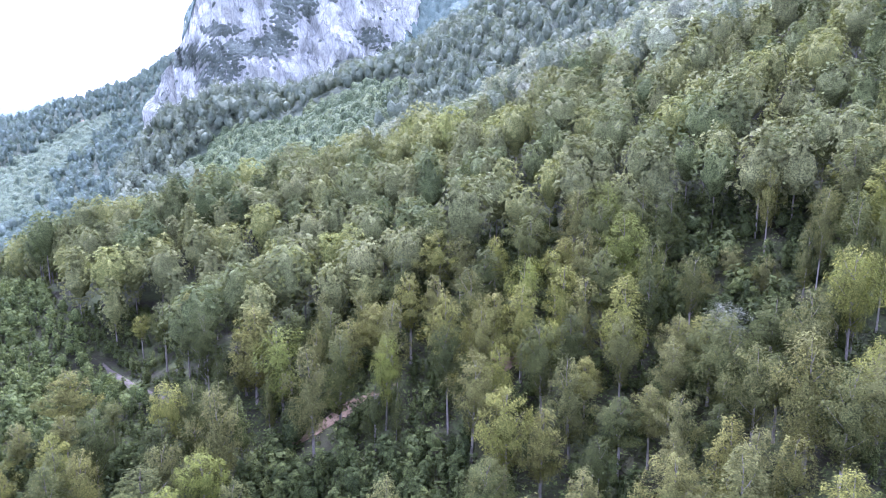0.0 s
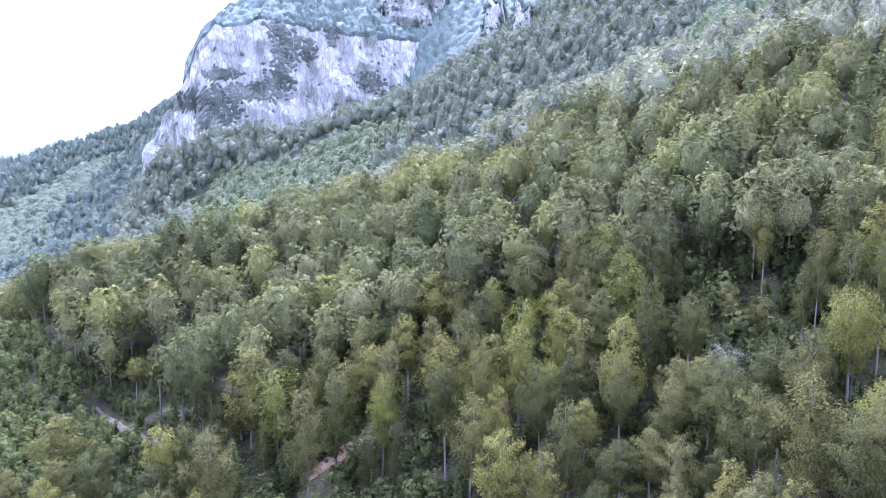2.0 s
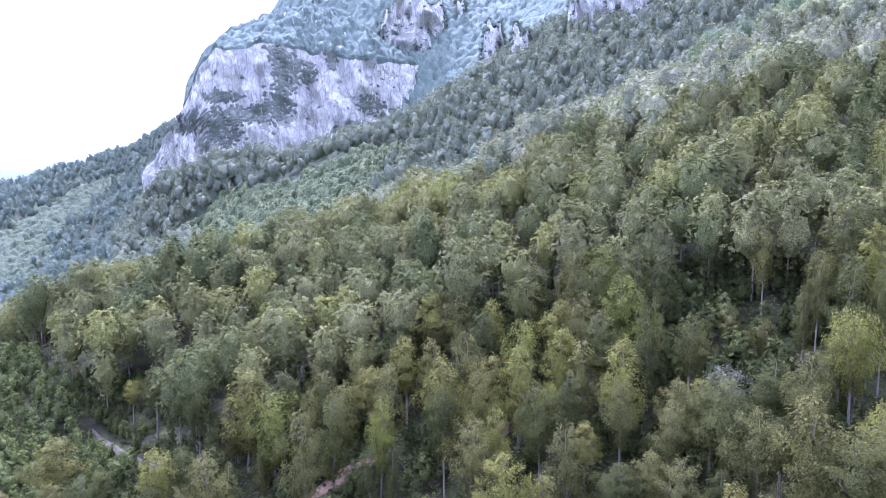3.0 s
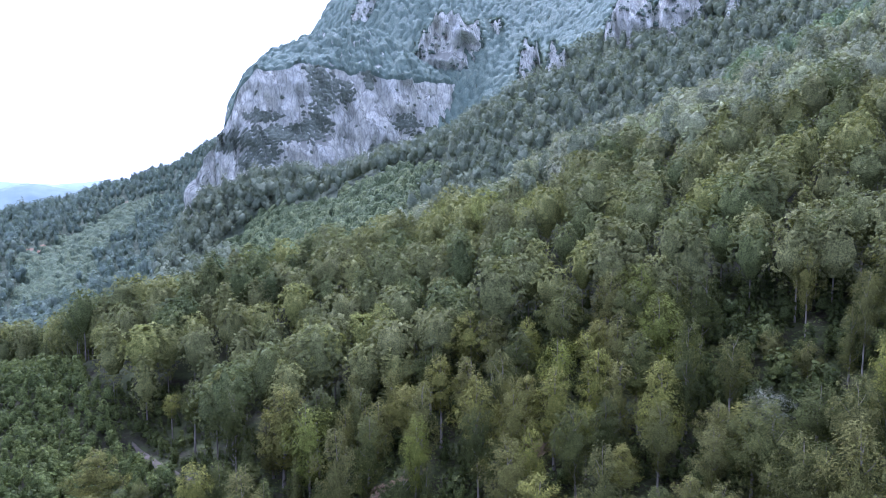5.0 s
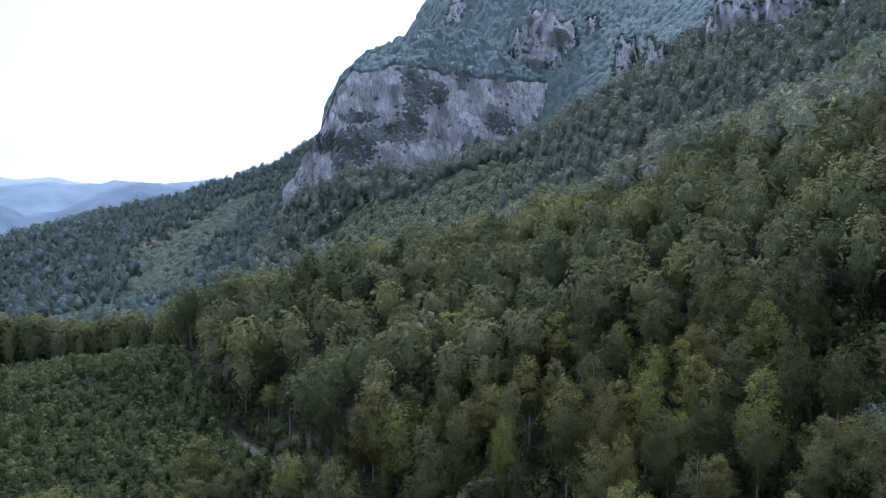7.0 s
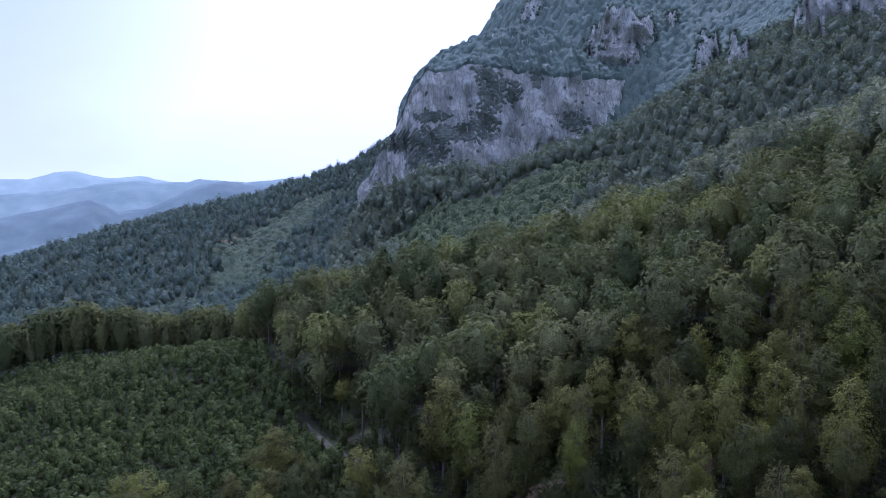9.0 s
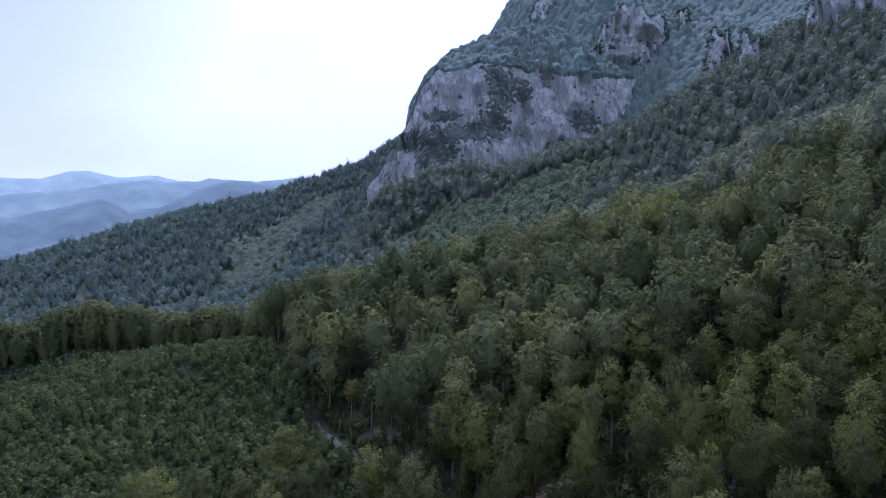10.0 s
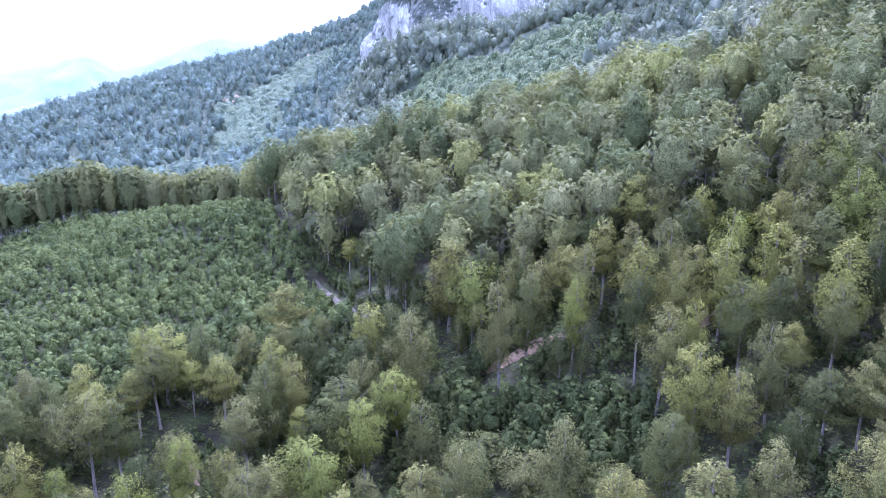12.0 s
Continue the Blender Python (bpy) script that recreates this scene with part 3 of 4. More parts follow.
def massed_crown(kind, seed, k, leaves, size, crown_base, width, scale=0.76):
    """A dense crown of unit height: its lumpy mass with ragged sprays all over it."""
    rng = np.random.RandomState(seed + 900)
    stretch, up = np.array([width / 2, width / 2, 1 - crown_base]), np.array([0, 0, crown_base])
    mv, mf = crown_mass(kind, seed, k, stretch)
    d = unit(rng.normal(0, 1, (leaves, 3)) + np.array([0, 0, 0.6]))
    c = mass_surface(kind, seed, d, stretch)
    e = unit(np.cross(d, rng.normal(0, 1, d.shape))) * 0.12
    slope = np.cross(mass_surface(kind, seed, unit(d + e), stretch) - c, mass_surface(kind, seed, unit(d + np.cross(d, e)), stretch) - c)
    out = unit((c - np.array([0, 0, stretch[2] * 0.35])) / stretch)
    slope = unit(slope * np.sign((slope * out).sum(-1, keepdims=True)))
    out = unit(out + 0.8 * slope)
    c = c * np.array([0.95, 0.95, 0.97]) + out * size * rng.uniform(-0.35, 0.4, leaves)[:, None]
    lead = unit(np.cross(out, rng.normal(0, 1, (leaves, 3))) * np.array([1, 1, 0.35]))
    return with_mass(sprays(rng, c + up, out, lead, size, 0.6, 0.40), (mv + up, mf), scale, up + np.array([0, 0, stretch[2] * 0.45]))


def tree_shape(kind, seed, leaves, size, height=1.0, crown_base=0.35, width=0.36, boughs=40, core=0.0):
    """Crown of one tree: boughs arch out from the stem and carry sprays of leaves. Returns crown and the boughs' tips."""
    rng = np.random.RandomState(seed)
    stretch = np.array([width * height / 2, width * height / 2, height * (1 - crown_base)])
    h = np.clip((np.arange(boughs) + rng.uniform(0, 1, boughs)) / boughs, 0.02, 1)
    turn = np.arange(boughs) * 2.4 + rng.uniform(-0.8, 0.8, boughs)
    heavy = 1 + 0.22 * np.sin(turn * 2 + seed) + 0.15 * np.sin(turn * 3 + 2 * seed)
    rad = np.clip(crown_radius(kind, h) * heavy * rng.uniform(0.72, 1.15, boughs), 0.05, 1.25)
    tips = np.stack([np.cos(turn) * rad, np.sin(turn) * rad, h], 1)
    rise = (0.55 if kind != "conifer" else 0.05) * rad * stretch[0] / stretch[2]
    roots = np.stack([0 * h, 0 * h, np.clip(h - rise, -0.12, 1)], 1)
    elbows = (roots + tips) / 2 + np.stack([0 * h, 0 * h, 0.35 * rise + 0.02], 1)
    pick = rng.choice(boughs, leaves, p=(rad + 0.12) / (rad + 0.12).sum())
    s = (1 - rng.uniform(0, 1, leaves) ** 1.7 * 0.85)[:, None]
    p = roots[pick] * (1 - s) ** 2 + 2 * elbows[pick] * s * (1 - s) + tips[pick] * s ** 2
    along = 2 * (1 - s) * (elbows - roots)[pick] + 2 * s * (tips - elbows)[pick]
    off = rng.normal(0, 1, leaves) * (0.09 + 0.17 * rad[pick]) * (1.2 - 0.6 * s[:, 0])
    across = np.stack([-np.sin(turn[pick]), np.cos(turn[pick]), 0 * off], 1)
    hang = np.stack([0 * off, 0 * off, rng.normal(-0.02, 0.035, leaves) - 0.12 * np.abs(off) * stretch[0] / stretch[2]], 1)
    p = p + across * off[:, None] + hang
    p[:, :2] /= np.quantile(np.hypot(p[:, 0], p[:, 1]), 0.94)
    c = p * stretch
    outward = unit((c - np.array([0, 0, stretch[2] * 0.38])) / stretch)
    lead = unit(unit(along * stretch) * np.array([1, 1, 0.5]) + across * np.sign(off)[:, None] * 0.5)
    up = np.array([0, 0, height * crown_base])
    leaf = sprays(rng, c + up, outward, lead, size, 0.75 if kind != "conifer" else 0.15, 0.23)
    mv, mf = crown_mass(kind, seed, 5, stretch)
    crown = with_mass(leaf, (mv + up, mf), core, up + np.array([0, 0, stretch[2] * 0.45]))
    return crown, tips * stretch * np.array([0.75, 0.75, 0.98]) + up


def trunk_shape(seed, ends, height, radius, sides=7, limbs=9):
    rng = np.random.RandomState(seed + 500)
    bend = rng.normal(0, 0.012 * height, 2)
    zs = np.array([-0.03, 0.04, 0.35, 0.65, 0.93]) * height
    axis = np.stack([bend[0] * np.sin(zs / height * 2.5), bend[1] * np.sin(zs / height * 2.5), zs], 1)
    pieces = [tube(axis, radius * np.array([1.5, 1.0, 0.8, 0.5, 0.12]), sides)]
    for e in ends[np.linspace(0, len(ends) - 1, min(limbs, len(ends))).astype(int)]:
        z0 = max(0.2 * height, e[2] - 0.09 * height - 0.5 * np.hypot(e[0], e[1]))
        p0 = np.array([np.interp(z0, zs, axis[:, 0]), np.interp(z0, zs, axis[:, 1]), z0])
        mid = (p0 + e) / 2 + np.array([0, 0, -0.01 * height])
        pieces.append(tube([p0, mid, e], radius * np.array([0.36, 0.24, 0.08]), 4))
    return joined(*pieces)


def stand(name, places, shapes, leaf, label, category, seed, vary=0.18):
    """One mesh of many trees: places as x, y, z, height, tone; shapes of unit height."""
    rng = np.random.RandomState(seed)
    places = np.asarray(places, float)
    which = rng.randint(0, len(shapes), len(places))
    V, F, I, T, N, at = [], [], [], [], [], 0
    for n, (sv, sf, si, sn) in enumerate(shapes):
        p = places[which == n]
        if not len(p):
            continue
        a = rng.uniform(0, 2 * np.pi, len(p))
        wide = (p[:, 3] * rng.uniform(1 - vary, 1 + vary, len(p)))[:, None]
        c, s = np.cos(a)[:, None], np.sin(a)[:, None]
        x = wide * (c * sv[:, 0] - s * sv[:, 1]) + p[:, :1]
        y = wide * (s * sv[:, 0] + c * sv[:, 1]) + p[:, 1:2]
        z = p[:, 3:4] * sv[:, 2] + p[:, 2:3]
        V.append(np.stack([x, y, z], -1).reshape(-1, 3))
        N.append(np.stack([c * sn[:, 0] - s * sn[:, 1], s * sn[:, 0] + c * sn[:, 1], sn[:, 2] + 0 * c], -1).reshape(-1, 3))
        F.append((sf[None] + (np.arange(len(p)) * len(sv))[:, None, None] + at).reshape(-1, 4))
        I.append(np.tile(si, len(p)))
        T.append(np.repeat(p[:, 4], len(sf)))
        at += len(p) * len(sv)
    me = mesh_of(name, np.concatenate(V), np.concatenate(F), [*leaf, bark], np.concatenate(I), True, np.concatenate(T), np.concatenate(N))
    return tagged(new(name, me), label, category, kind="stuff")


def stand_shapes(kind, seed, count, k, leaves, size, crown_base, width, trunk, core=0.76):
    out = []
    for n in range(count):
        v, f, idx, nrm = massed_crown(kind, seed + n, k, leaves, size, crown_base, width * (0.86 + 0.28 * ((n * 7) % 5) / 4), core)
        if trunk:
            tv, tf = tube([(0, 0, -0.03), (0, 0, 0.6)], [0.011, 0.005], 4)
            f, idx = np.concatenate([f, tf + len(v)]), np.r_[idx, np.full(len(tf), 2)]
            v, nrm = np.concatenate([v, tv]), np.concatenate([nrm, np.zeros(tv.shape)])
        out.append((v, f, idx, nrm))
    return out


def scatter(seed, az0, az1, r0, r1, spacing):
    """Jittered places over a sector of the land, seen from above."""
    rng = np.random.RandomState(seed)
    x1 = r1 * max(abs(math.sin(radians(az0))), abs(math.sin(radians(az1)))) + spacing
    gx, gy = np.meshgrid(np.arange(-x1, x1, spacing), np.arange(0, r1, spacing * 0.87))
    gx[1::2] += spacing / 2
    x = (gx + rng.uniform(-0.38, 0.38, gx.shape) * spacing).ravel()
    y = (gy + rng.uniform(-0.38, 0.38, gx.shape) * spacing).ravel()
    r, a = np.hypot(x, y), np.degrees(np.arctan2(x, y))
    keep = (r > r0) & (r < r1) & (a > az0) & (a < az1)
    return x[keep], y[keep]


def inside(x, y, poly):
    """Whether places lie within a polygon."""
    out = np.zeros(np.shape(x), bool)
    for (x0, y0), (x1, y1) in zip(poly, poly[1:] + poly[:1]):
        out ^= ((y0 > y) != (y1 > y)) & (x < (x1 - x0) * (y - y0) / (y1 - y0 + 1e-9) + x0)
    return out


def fine_noise(x, y, seed):
    """Uneven leaf tops, about -1 to 1."""
    return waves(x, y, seed, 9.0, 2) * 0.6 + np.random.RandomState(seed).uniform(-0.7, 0.7, x.shape)


def on_land(x, y):
    return np.stack([x, y, ground_z(x, y)], -1)


def on_sheet(sheet, du, dv):
    """Places on a rock body's grid of corners, by metres along and across it."""
    def at(u, v):
        i, j = np.clip(u / du, 0, sheet.shape[0] - 1.001), np.clip(v / dv, 0, sheet.shape[1] - 1.001)
        a, b = i.astype(int), j.astype(int)
        s, t = (i - a)[..., None], (j - b)[..., None]
        return (sheet[a, b] * (1 - s) + sheet[a + 1, b] * s) * (1 - t) + (sheet[a, b + 1] * (1 - s) + sheet[a + 1, b + 1] * s) * t
    return at


def canopy(name, seed, x, y, height, tone, wide, cell, leaf, label, cards, card, base=on_land, rise=(0, 0, 1)):
    """A closed wood seen from afar: crowns that meet in one leafy roof, with sprays on it. One crown at each place."""
    rng = np.random.RandomState(seed)
    x0, y0 = x.min() - 3 * wide, y.min() - 3 * wide
    nx, ny = int((x.max() - x0 + 3 * wide) / cell), int((y.max() - y0 + 3 * wide) / cell)
    top, hue = np.full(nx * ny, -1.0), np.zeros(nx * ny)
    ci, cj = ((x - x0) / cell).astype(int), ((y - y0) / cell).astype(int)
    reach, radius = int(math.ceil(wide / cell)), wide * rng.uniform(0.72, 1.1, len(x))
    oval, turn = rng.uniform(0.75, 1.3, len(x)), rng.uniform(0, np.pi, len(x))
    for di in range(-reach, reach + 1):
        for dj in range(-reach, reach + 1):
            i, j = np.clip(ci + di, 0, nx - 1), np.clip(cj + dj, 0, ny - 1)
            dx, dy = x0 + i * cell - x, y0 + j * cell - y
            u, v = np.cos(turn) * dx + np.sin(turn) * dy, np.cos(turn) * dy - np.sin(turn) * dx
            d = np.hypot(u * oval, v / oval) / radius
            z = np.where(d < 1, height * (0.25 + 0.75 * np.sqrt(np.clip(1 - d ** 2.2, 0, 1))), -1.0)
            at = i * ny + j
            np.maximum.at(top, at, z)
            won = (top[at] == z) & (z > 0)
            hue[at[won]] = tone[won]
    gx, gy = np.meshgrid(x0 + np.arange(nx) * cell, y0 + np.arange(ny) * cell, indexing="ij")
    gx, gy = gx.ravel(), gy.ravel()
    leafy = top > 0
    f = grid_faces(nx, ny)
    f = f[leafy[f].any(1)]
    keep = np.unique(f)
    place = np.zeros(nx * ny, int)
    place[keep] = np.arange(len(keep))
    f, gx, gy, top, hue, leafy = place[f], gx[keep], gy[keep], top[keep], hue[keep], leafy[keep]
    gx, gy = gx + rng.uniform(-0.3, 0.3, len(gx)) * cell, gy + rng.uniform(-0.3, 0.3, len(gx)) * cell
    roof = base(gx, gy) + np.where(leafy, top + 0.06 * height.mean() * fine_noise(gx, gy, seed), -1.0)[:, None] * np.array(rise)
    # sprays over the crowns
    d = unit(rng.normal(0, 1, (len(x), cards, 3)) * np.array([1, 1, 0.7]) + np.array([0, 0, 0.55]))
    d[..., 2] = np.abs(d[..., 2])
    lift = np.array([1, 1, 0]) * (radius * 0.92)[:, None] + np.array([0, 0, 0.73]) * height[:, None]
    c = (base(x, y) + 0.28 * height[:, None] * np.array(rise))[:, None] + d * lift[:, None]
    d = d.reshape(-1, 3)
    lead = unit(np.cross(d, rng.normal(0, 1, d.shape)) * np.array([1, 1, 0.4]))
    lv, lf, ln = sprays(rng, c.reshape(-1, 3), d, lead, card, 0.5, 0.42)
    v = np.concatenate([lv, roof])
    normals = np.concatenate([ln, np.zeros((len(gx), 3))])
    tones = np.r_[np.repeat(tone, cards), hue[f[:, 0]]]
    me = mesh_of(name, v, np.concatenate([lf, f + len(lv)]), [*leaf], np.r_[np.zeros(len(lf), int), np.ones(len(f), int)], True, tones, normals)
    return tagged(new(name, me), label, "woods", kind="stuff")


# ---- track and bare soil ----
drape("dirt_track", [(-70, 177, 0.7), (-79, 187, 1), (-95, 204, 1), (-106, 216, 0.8), (-112, 222, 0.5)], 2.8, 0.45, gravel,
      "pale gravel forest track along the foot of the slope", "track", 5)
drape("bare_soil", [(-36, 154, 0.4), (-30, 157, 0.9), (-24, 161, 1.1), (-17, 163, 1.0), (-11, 165, 0.4)], 4.6, 0.45, soil,
      "reddish bare soil on a bank between trees", "soil", 6)
drape("bare_soil", [(6, 158, 0.4), (13, 161, 1.0), (20, 163, 0.5)], 8.0, 0.45, soil, "reddish bare soil under tall trees", "soil", 7)
drape("bare_soil", [(-98, 122, 0.4), (-94, 119, 1.0), (-89, 115, 0.5)], 3.0, 0.45, soil,
      "brown soil among grass in a small clearing", "soil", 8)
drape("bare_soil", [(-10, 118, 0.4), (-12, 112, 1.0), (-13, 104, 1.0)], 4.0, 0.45, gravel, "pale stony ground beside undergrowth", "soil", 9)
drape("bare_soil", [(-622, 655, 0.3), (-634, 684, 1.0), (-645, 708, 1.0), (-664, 740, 0.3)], 17, 1.5, soil, "orange-brown slip of bare soil on the valley side", "soil", 10)
drape("bare_soil", [(-694, 1070, 0.3), (-701, 1104, 1.0), (-708, 1140, 0.3)], 26, 2.5, soil, "ochre bare patch on the valley side", "soil", 11)
drape("bare_soil", [(-740, 1440, 0.3), (-730, 1453, 1.0), (-722, 1470, 0.3)], 22, 2.5, soil, "ochre bare patch on the valley side", "soil", 12)
SLIPS = np.array([(-628, 670), (-640, 696), (-655, 725), (-698, 1087), (-705, 1122), (-732, 1452)])

# mature trees that stand out: x, y, height, crown width
BEECHES_LOW = [(-123.9, 101.3, 24.4, 11.5), (-110.5, 123.8, 17.3, 8.1), (-107.8, 105, 26, 12.2), (-107.8, 127.6, 21.9, 10.3), (-102.7, 107.9, 23.2, 9), (-102.5, 133.8, 16.1, 7.6), (-98.3, 221.7, 23.7, 10.4), (-92.8, 132.2, 19.5, 9.2), (-89.5, 109.6, 10.2, 4.8), (-87.8, 153.1, 26.3, 12.4), (-85.5, 208.7, 22.5, 9.4), (-82, 163.6, 20.7, 9.7), (-79, 118.6, 21, 9.9), (-73.8, 204.1, 23.4, 10.8), (-65.8, 106.8, 15.5, 7.3), (-63.7, 208.5, 26, 9.3), (-61.9, 143.2, 19.7, 9.3), (-44.8, 102.7, 24, 8.3), (-42.4, 182.1, 19.1, 7.9)]
BEECHES_MIDDLE = [(-29.2, 148.1, 26, 10.4), (-24.2, 155.6, 24.2, 9.7), (-12.4, 161.5, 24, 9.5), (-8.2, 172.3, 24, 11.3), (-1.3, 189.5, 24, 11.3), (1.1, 144, 25.6, 8.6), (6.6, 107.8, 24, 10.2), (7.7, 145.8, 28, 9.4), (8.4, 116.2, 16.7, 7.9), (17.7, 153.5, 24, 11.3), (18, 119.7, 19.6, 9.2), (18.4, 123.1, 17.8, 8.4), (20.6, 138, 24, 11.3), (22.2, 178.6, 24, 11.3), (22.8, 103.5, 24, 9.9), (23.8, 147.6, 16.4, 7.7), (24.7, 128.1, 19.6, 9.2), (26.7, 110.8, 16.6, 7.8), (34.6, 164.9, 24, 11.3)]
BEECHES_HIGH = [(35.4, 134.4, 21.6, 9.4), (36.5, 155.3, 24, 10.5), (37.7, 120.2, 24, 9.8), (38.9, 109.8, 18.3, 8.6), (39.9, 113.7, 19.1, 9), (41.8, 89.7, 24, 10), (46, 152.7, 26, 8.6), (47.7, 100.2, 24, 10.7), (51.9, 124.6, 21.5, 10.1), (53.3, 148.2, 20.8, 9.8), (54.4, 173.2, 24, 10.2), (55, 88.2, 24, 11.3), (59.2, 118, 24, 11.3), (60.3, 108.9, 24, 11.3), (61.8, 101.1, 24, 11.2), (79, 171.7, 21, 9.9), (81, 150, 24.4, 8.5), (86.7, 136.3, 27.7, 7.8), (86.9, 150.2, 23.2, 7.5)]
SLIM_TREES = [(-58.2, 153.3, 22.3, 8.8), (-14.9, 144.7, 16.4, 6.4), (11.2, 134.5, 13.4, 5.9), (-40.3, 123.1, 24.3, 10.1), (-65.1, 123.4, 17.8, 8.4), (-82.5, 130.6, 17.9, 8.4), (-58.2, 174, 15.2, 6.3), (-42.2, 161.1, 20, 4.9), (-10.3, 145.1, 19, 4.3), (80.1, 153.4, 22.4, 7)]
BRIGHT_TREES = [(-12.9, 149.9, 23.3, 7.2), (19.6, 166.3, 22, 10.3), (-51.5, 119.9, 23, 10.8), (-107.7, 94.8, 16.2, 7.6)]
CONIFERS = [(-46.9, 153, 16.4, 7.7)]
PALE_TREES = [(60.7, 145.9, 10, 9.5)]
ROUND_TREES = [(-18, 120.2, 9, 13), (-28.4, 126.3, 9, 12.2), (-62.8, 118.9, 9, 10.3), (-2, 116, 9, 10), (69.7, 167.6, 9, 7), (74.2, 159.1, 9, 7.1), (60.7, 162, 9, 7.9)]

PLANTATION = [polar(-23.5, 206), polar(-26.5, 246), polar(-29.5, 300), polar(-32, 372), polar(-37, 392), polar(-44, 396), polar(-56, 390), polar(-56, 196), polar(-46, 178), polar(-38, 178), polar(-30, 188)]
UPPER_CLEARING = [polar(-20.5, 700), polar(-19.5, 770), polar(-18.3, 812), polar(-15.4, 780), polar(-11.8, 766), polar(-9.5, 785), polar(-6.5, 790), polar(-4, 770), polar(-3.5, 700), polar(-6, 600), polar(-10, 560), polar(-18, 600)]
VALLEY_CLEARING = [polar(-43.5, 860), polar(-34, 1000), polar(-33, 1250), polar(-26.5, 1600), polar(-23.5, 1620), polar(-28, 1250), polar(-31, 920), polar(-41, 780)]
LOW_GROWTH = [(-48, 118), (-46, 150), (-30, 165), (-14, 166), (-2, 140), (8, 126), (4, 108), (-20, 112)]
GLADE = [(-92, 104), (-107, 110), (-113, 121), (-105, 134), (-91, 138), (-79, 121)]
# kept free of tall trees so that the camera sees the track
TRACK_SIGHT_LINE = [polar(-29, 168), polar(-21.8, 168), polar(-21.8, 198), polar(-25.8, 226), polar(-28, 214)]
SAPLINGS = [(50, 158), (58, 182), (84, 176), (92, 158), (74, 140), (62, 142)]


def tree_template(name, kind, seed, leaves, size, height, crown_base, width, boughs, leaf, label, category):
    """One tree of its kind, as a thing with trunk and crown."""
    thing = tagged(new(name), label, category, group="trees on the near slope")
    crown, ends = tree_shape(kind, seed, leaves, size, height, crown_base, width, boughs, 0.34 if kind in ("beech", "oval", "slim") else 0.55)
    trunk = trunk_shape(seed, ends, height, 0.0125 * height)
    part("trunk", mesh_of(name + "_trunk", *trunk, [bark], smooth=True), thing, "smooth grey trunk with rising limbs")
    cv, cf, ci, cn = crown
    part("crown", mesh_of(name + "_crown", cv, cf, leaf, ci, True, None, cn), thing)
    return thing, height, width * height


B_LABEL = "tall beech with grey trunk and dense green crown"
BEECH_FORMS = (("oval", 0.30, 0.42), ("beech", 0.42, 0.44), ("oval", 0.46, 0.40), ("beech", 0.34, 0.46), ("oval", 0.20, 0.40))
S_LABEL = "slender leafy tree with narrow green crown"
Y_LABEL = "bright yellow-green broadleaf tree above darker growth"
templates = {
    "beech": [tree_template("beech_tree", kind, 40 + n, 7000, 0.46, 24, cb, w, 52, beech_leaf, B_LABEL, "tree") for n, (kind, cb, w) in enumerate(BEECH_FORMS)],
    "open": [tree_template("beech_tree", kind, 50 + n, 5600, 0.46, 24, cb, w, 44, beech_leaf, "tall beech with long bare trunk and airy crown", "tree") for n, (kind, cb, w) in enumerate((("oval", 0.46, 0.42), ("beech", 0.52, 0.46), ("beech", 0.42, 0.42)))],
    "slim": [tree_template("slim_tree", "slim", 60 + n, 5400, 0.42, 20, cb, 0.36, 44, beech_leaf, S_LABEL, "tree") for n, cb in enumerate((0.16, 0.24, 0.12))],
    "bright": [tree_template("bright_tree", "beech", 70 + n, 6600, 0.44, 22, cb, 0.42, 46, bright_leaf, Y_LABEL, "tree") for n, cb in enumerate((0.36, 0.3))],
    "conifer": [tree_template("conifer", "conifer", 80 + n, 1800, 0.45, 14, 0.06, 0.42, 70, dark_leaf, "young dark green fir with pointed crown", "tree") for n in range(2)],
    "round": [tree_template("round_tree", "beech", 90 + n, 4600, 0.42, 10, 0.04, 0.95, 64, beech_leaf, "low round-crowned leafy tree", "tree") for n in range(3)],
    "pale": [tree_template("pale_tree", "beech", 95, 4200, 0.42, 10, 0.06, 0.95, 60, pale_leaf, "low broad tree with pale silvery leaves", "tree")],
    "beech_back": [tree_template("beech_tree", kind, 240 + n, 3800, 0.6, 24, cb, w, 48, beech_leaf, B_LABEL, "tree") for n, (kind, cb, w) in enumerate(BEECH_FORMS)],
    "slim_back": [tree_template("slim_tree", "slim", 260 + n, 3000, 0.56, 20, cb, 0.36, 50, beech_leaf, S_LABEL, "tree") for n, cb in enumerate((0.16, 0.24))],
    "bright_back": [tree_template("bright_tree", "beech", 270, 3800, 0.58, 22, 0.24, 0.42, 54, bright_leaf, Y_LABEL, "tree")],
}
used = {k: [False] * len(v) for k, v in templates.items()}
tree_rng = np.random.RandomState(7)


def plant(kind, x, y, height, width):
    if y > 150 and kind + "_back" in templates:
        kind += "_back"
    n = tree_rng.randint(len(templates[kind]))
    thing, h0, w0 = templates[kind][n]
    m = Matrix.Translation((x, y, float(ground_z(x, y)) - 0.1)) @ pose(0, 0, 0, tree_rng.normal(0, 1.5), tree_rng.normal(0, 1.5), tree_rng.uniform(0, 360))
    m = m @ Matrix.Diagonal((width / w0, width / w0, height / h0, 1))
    if used[kind][n]:
        copy_thing(thing, m)
    else:
        used[kind][n], thing.matrix_basis = True, m


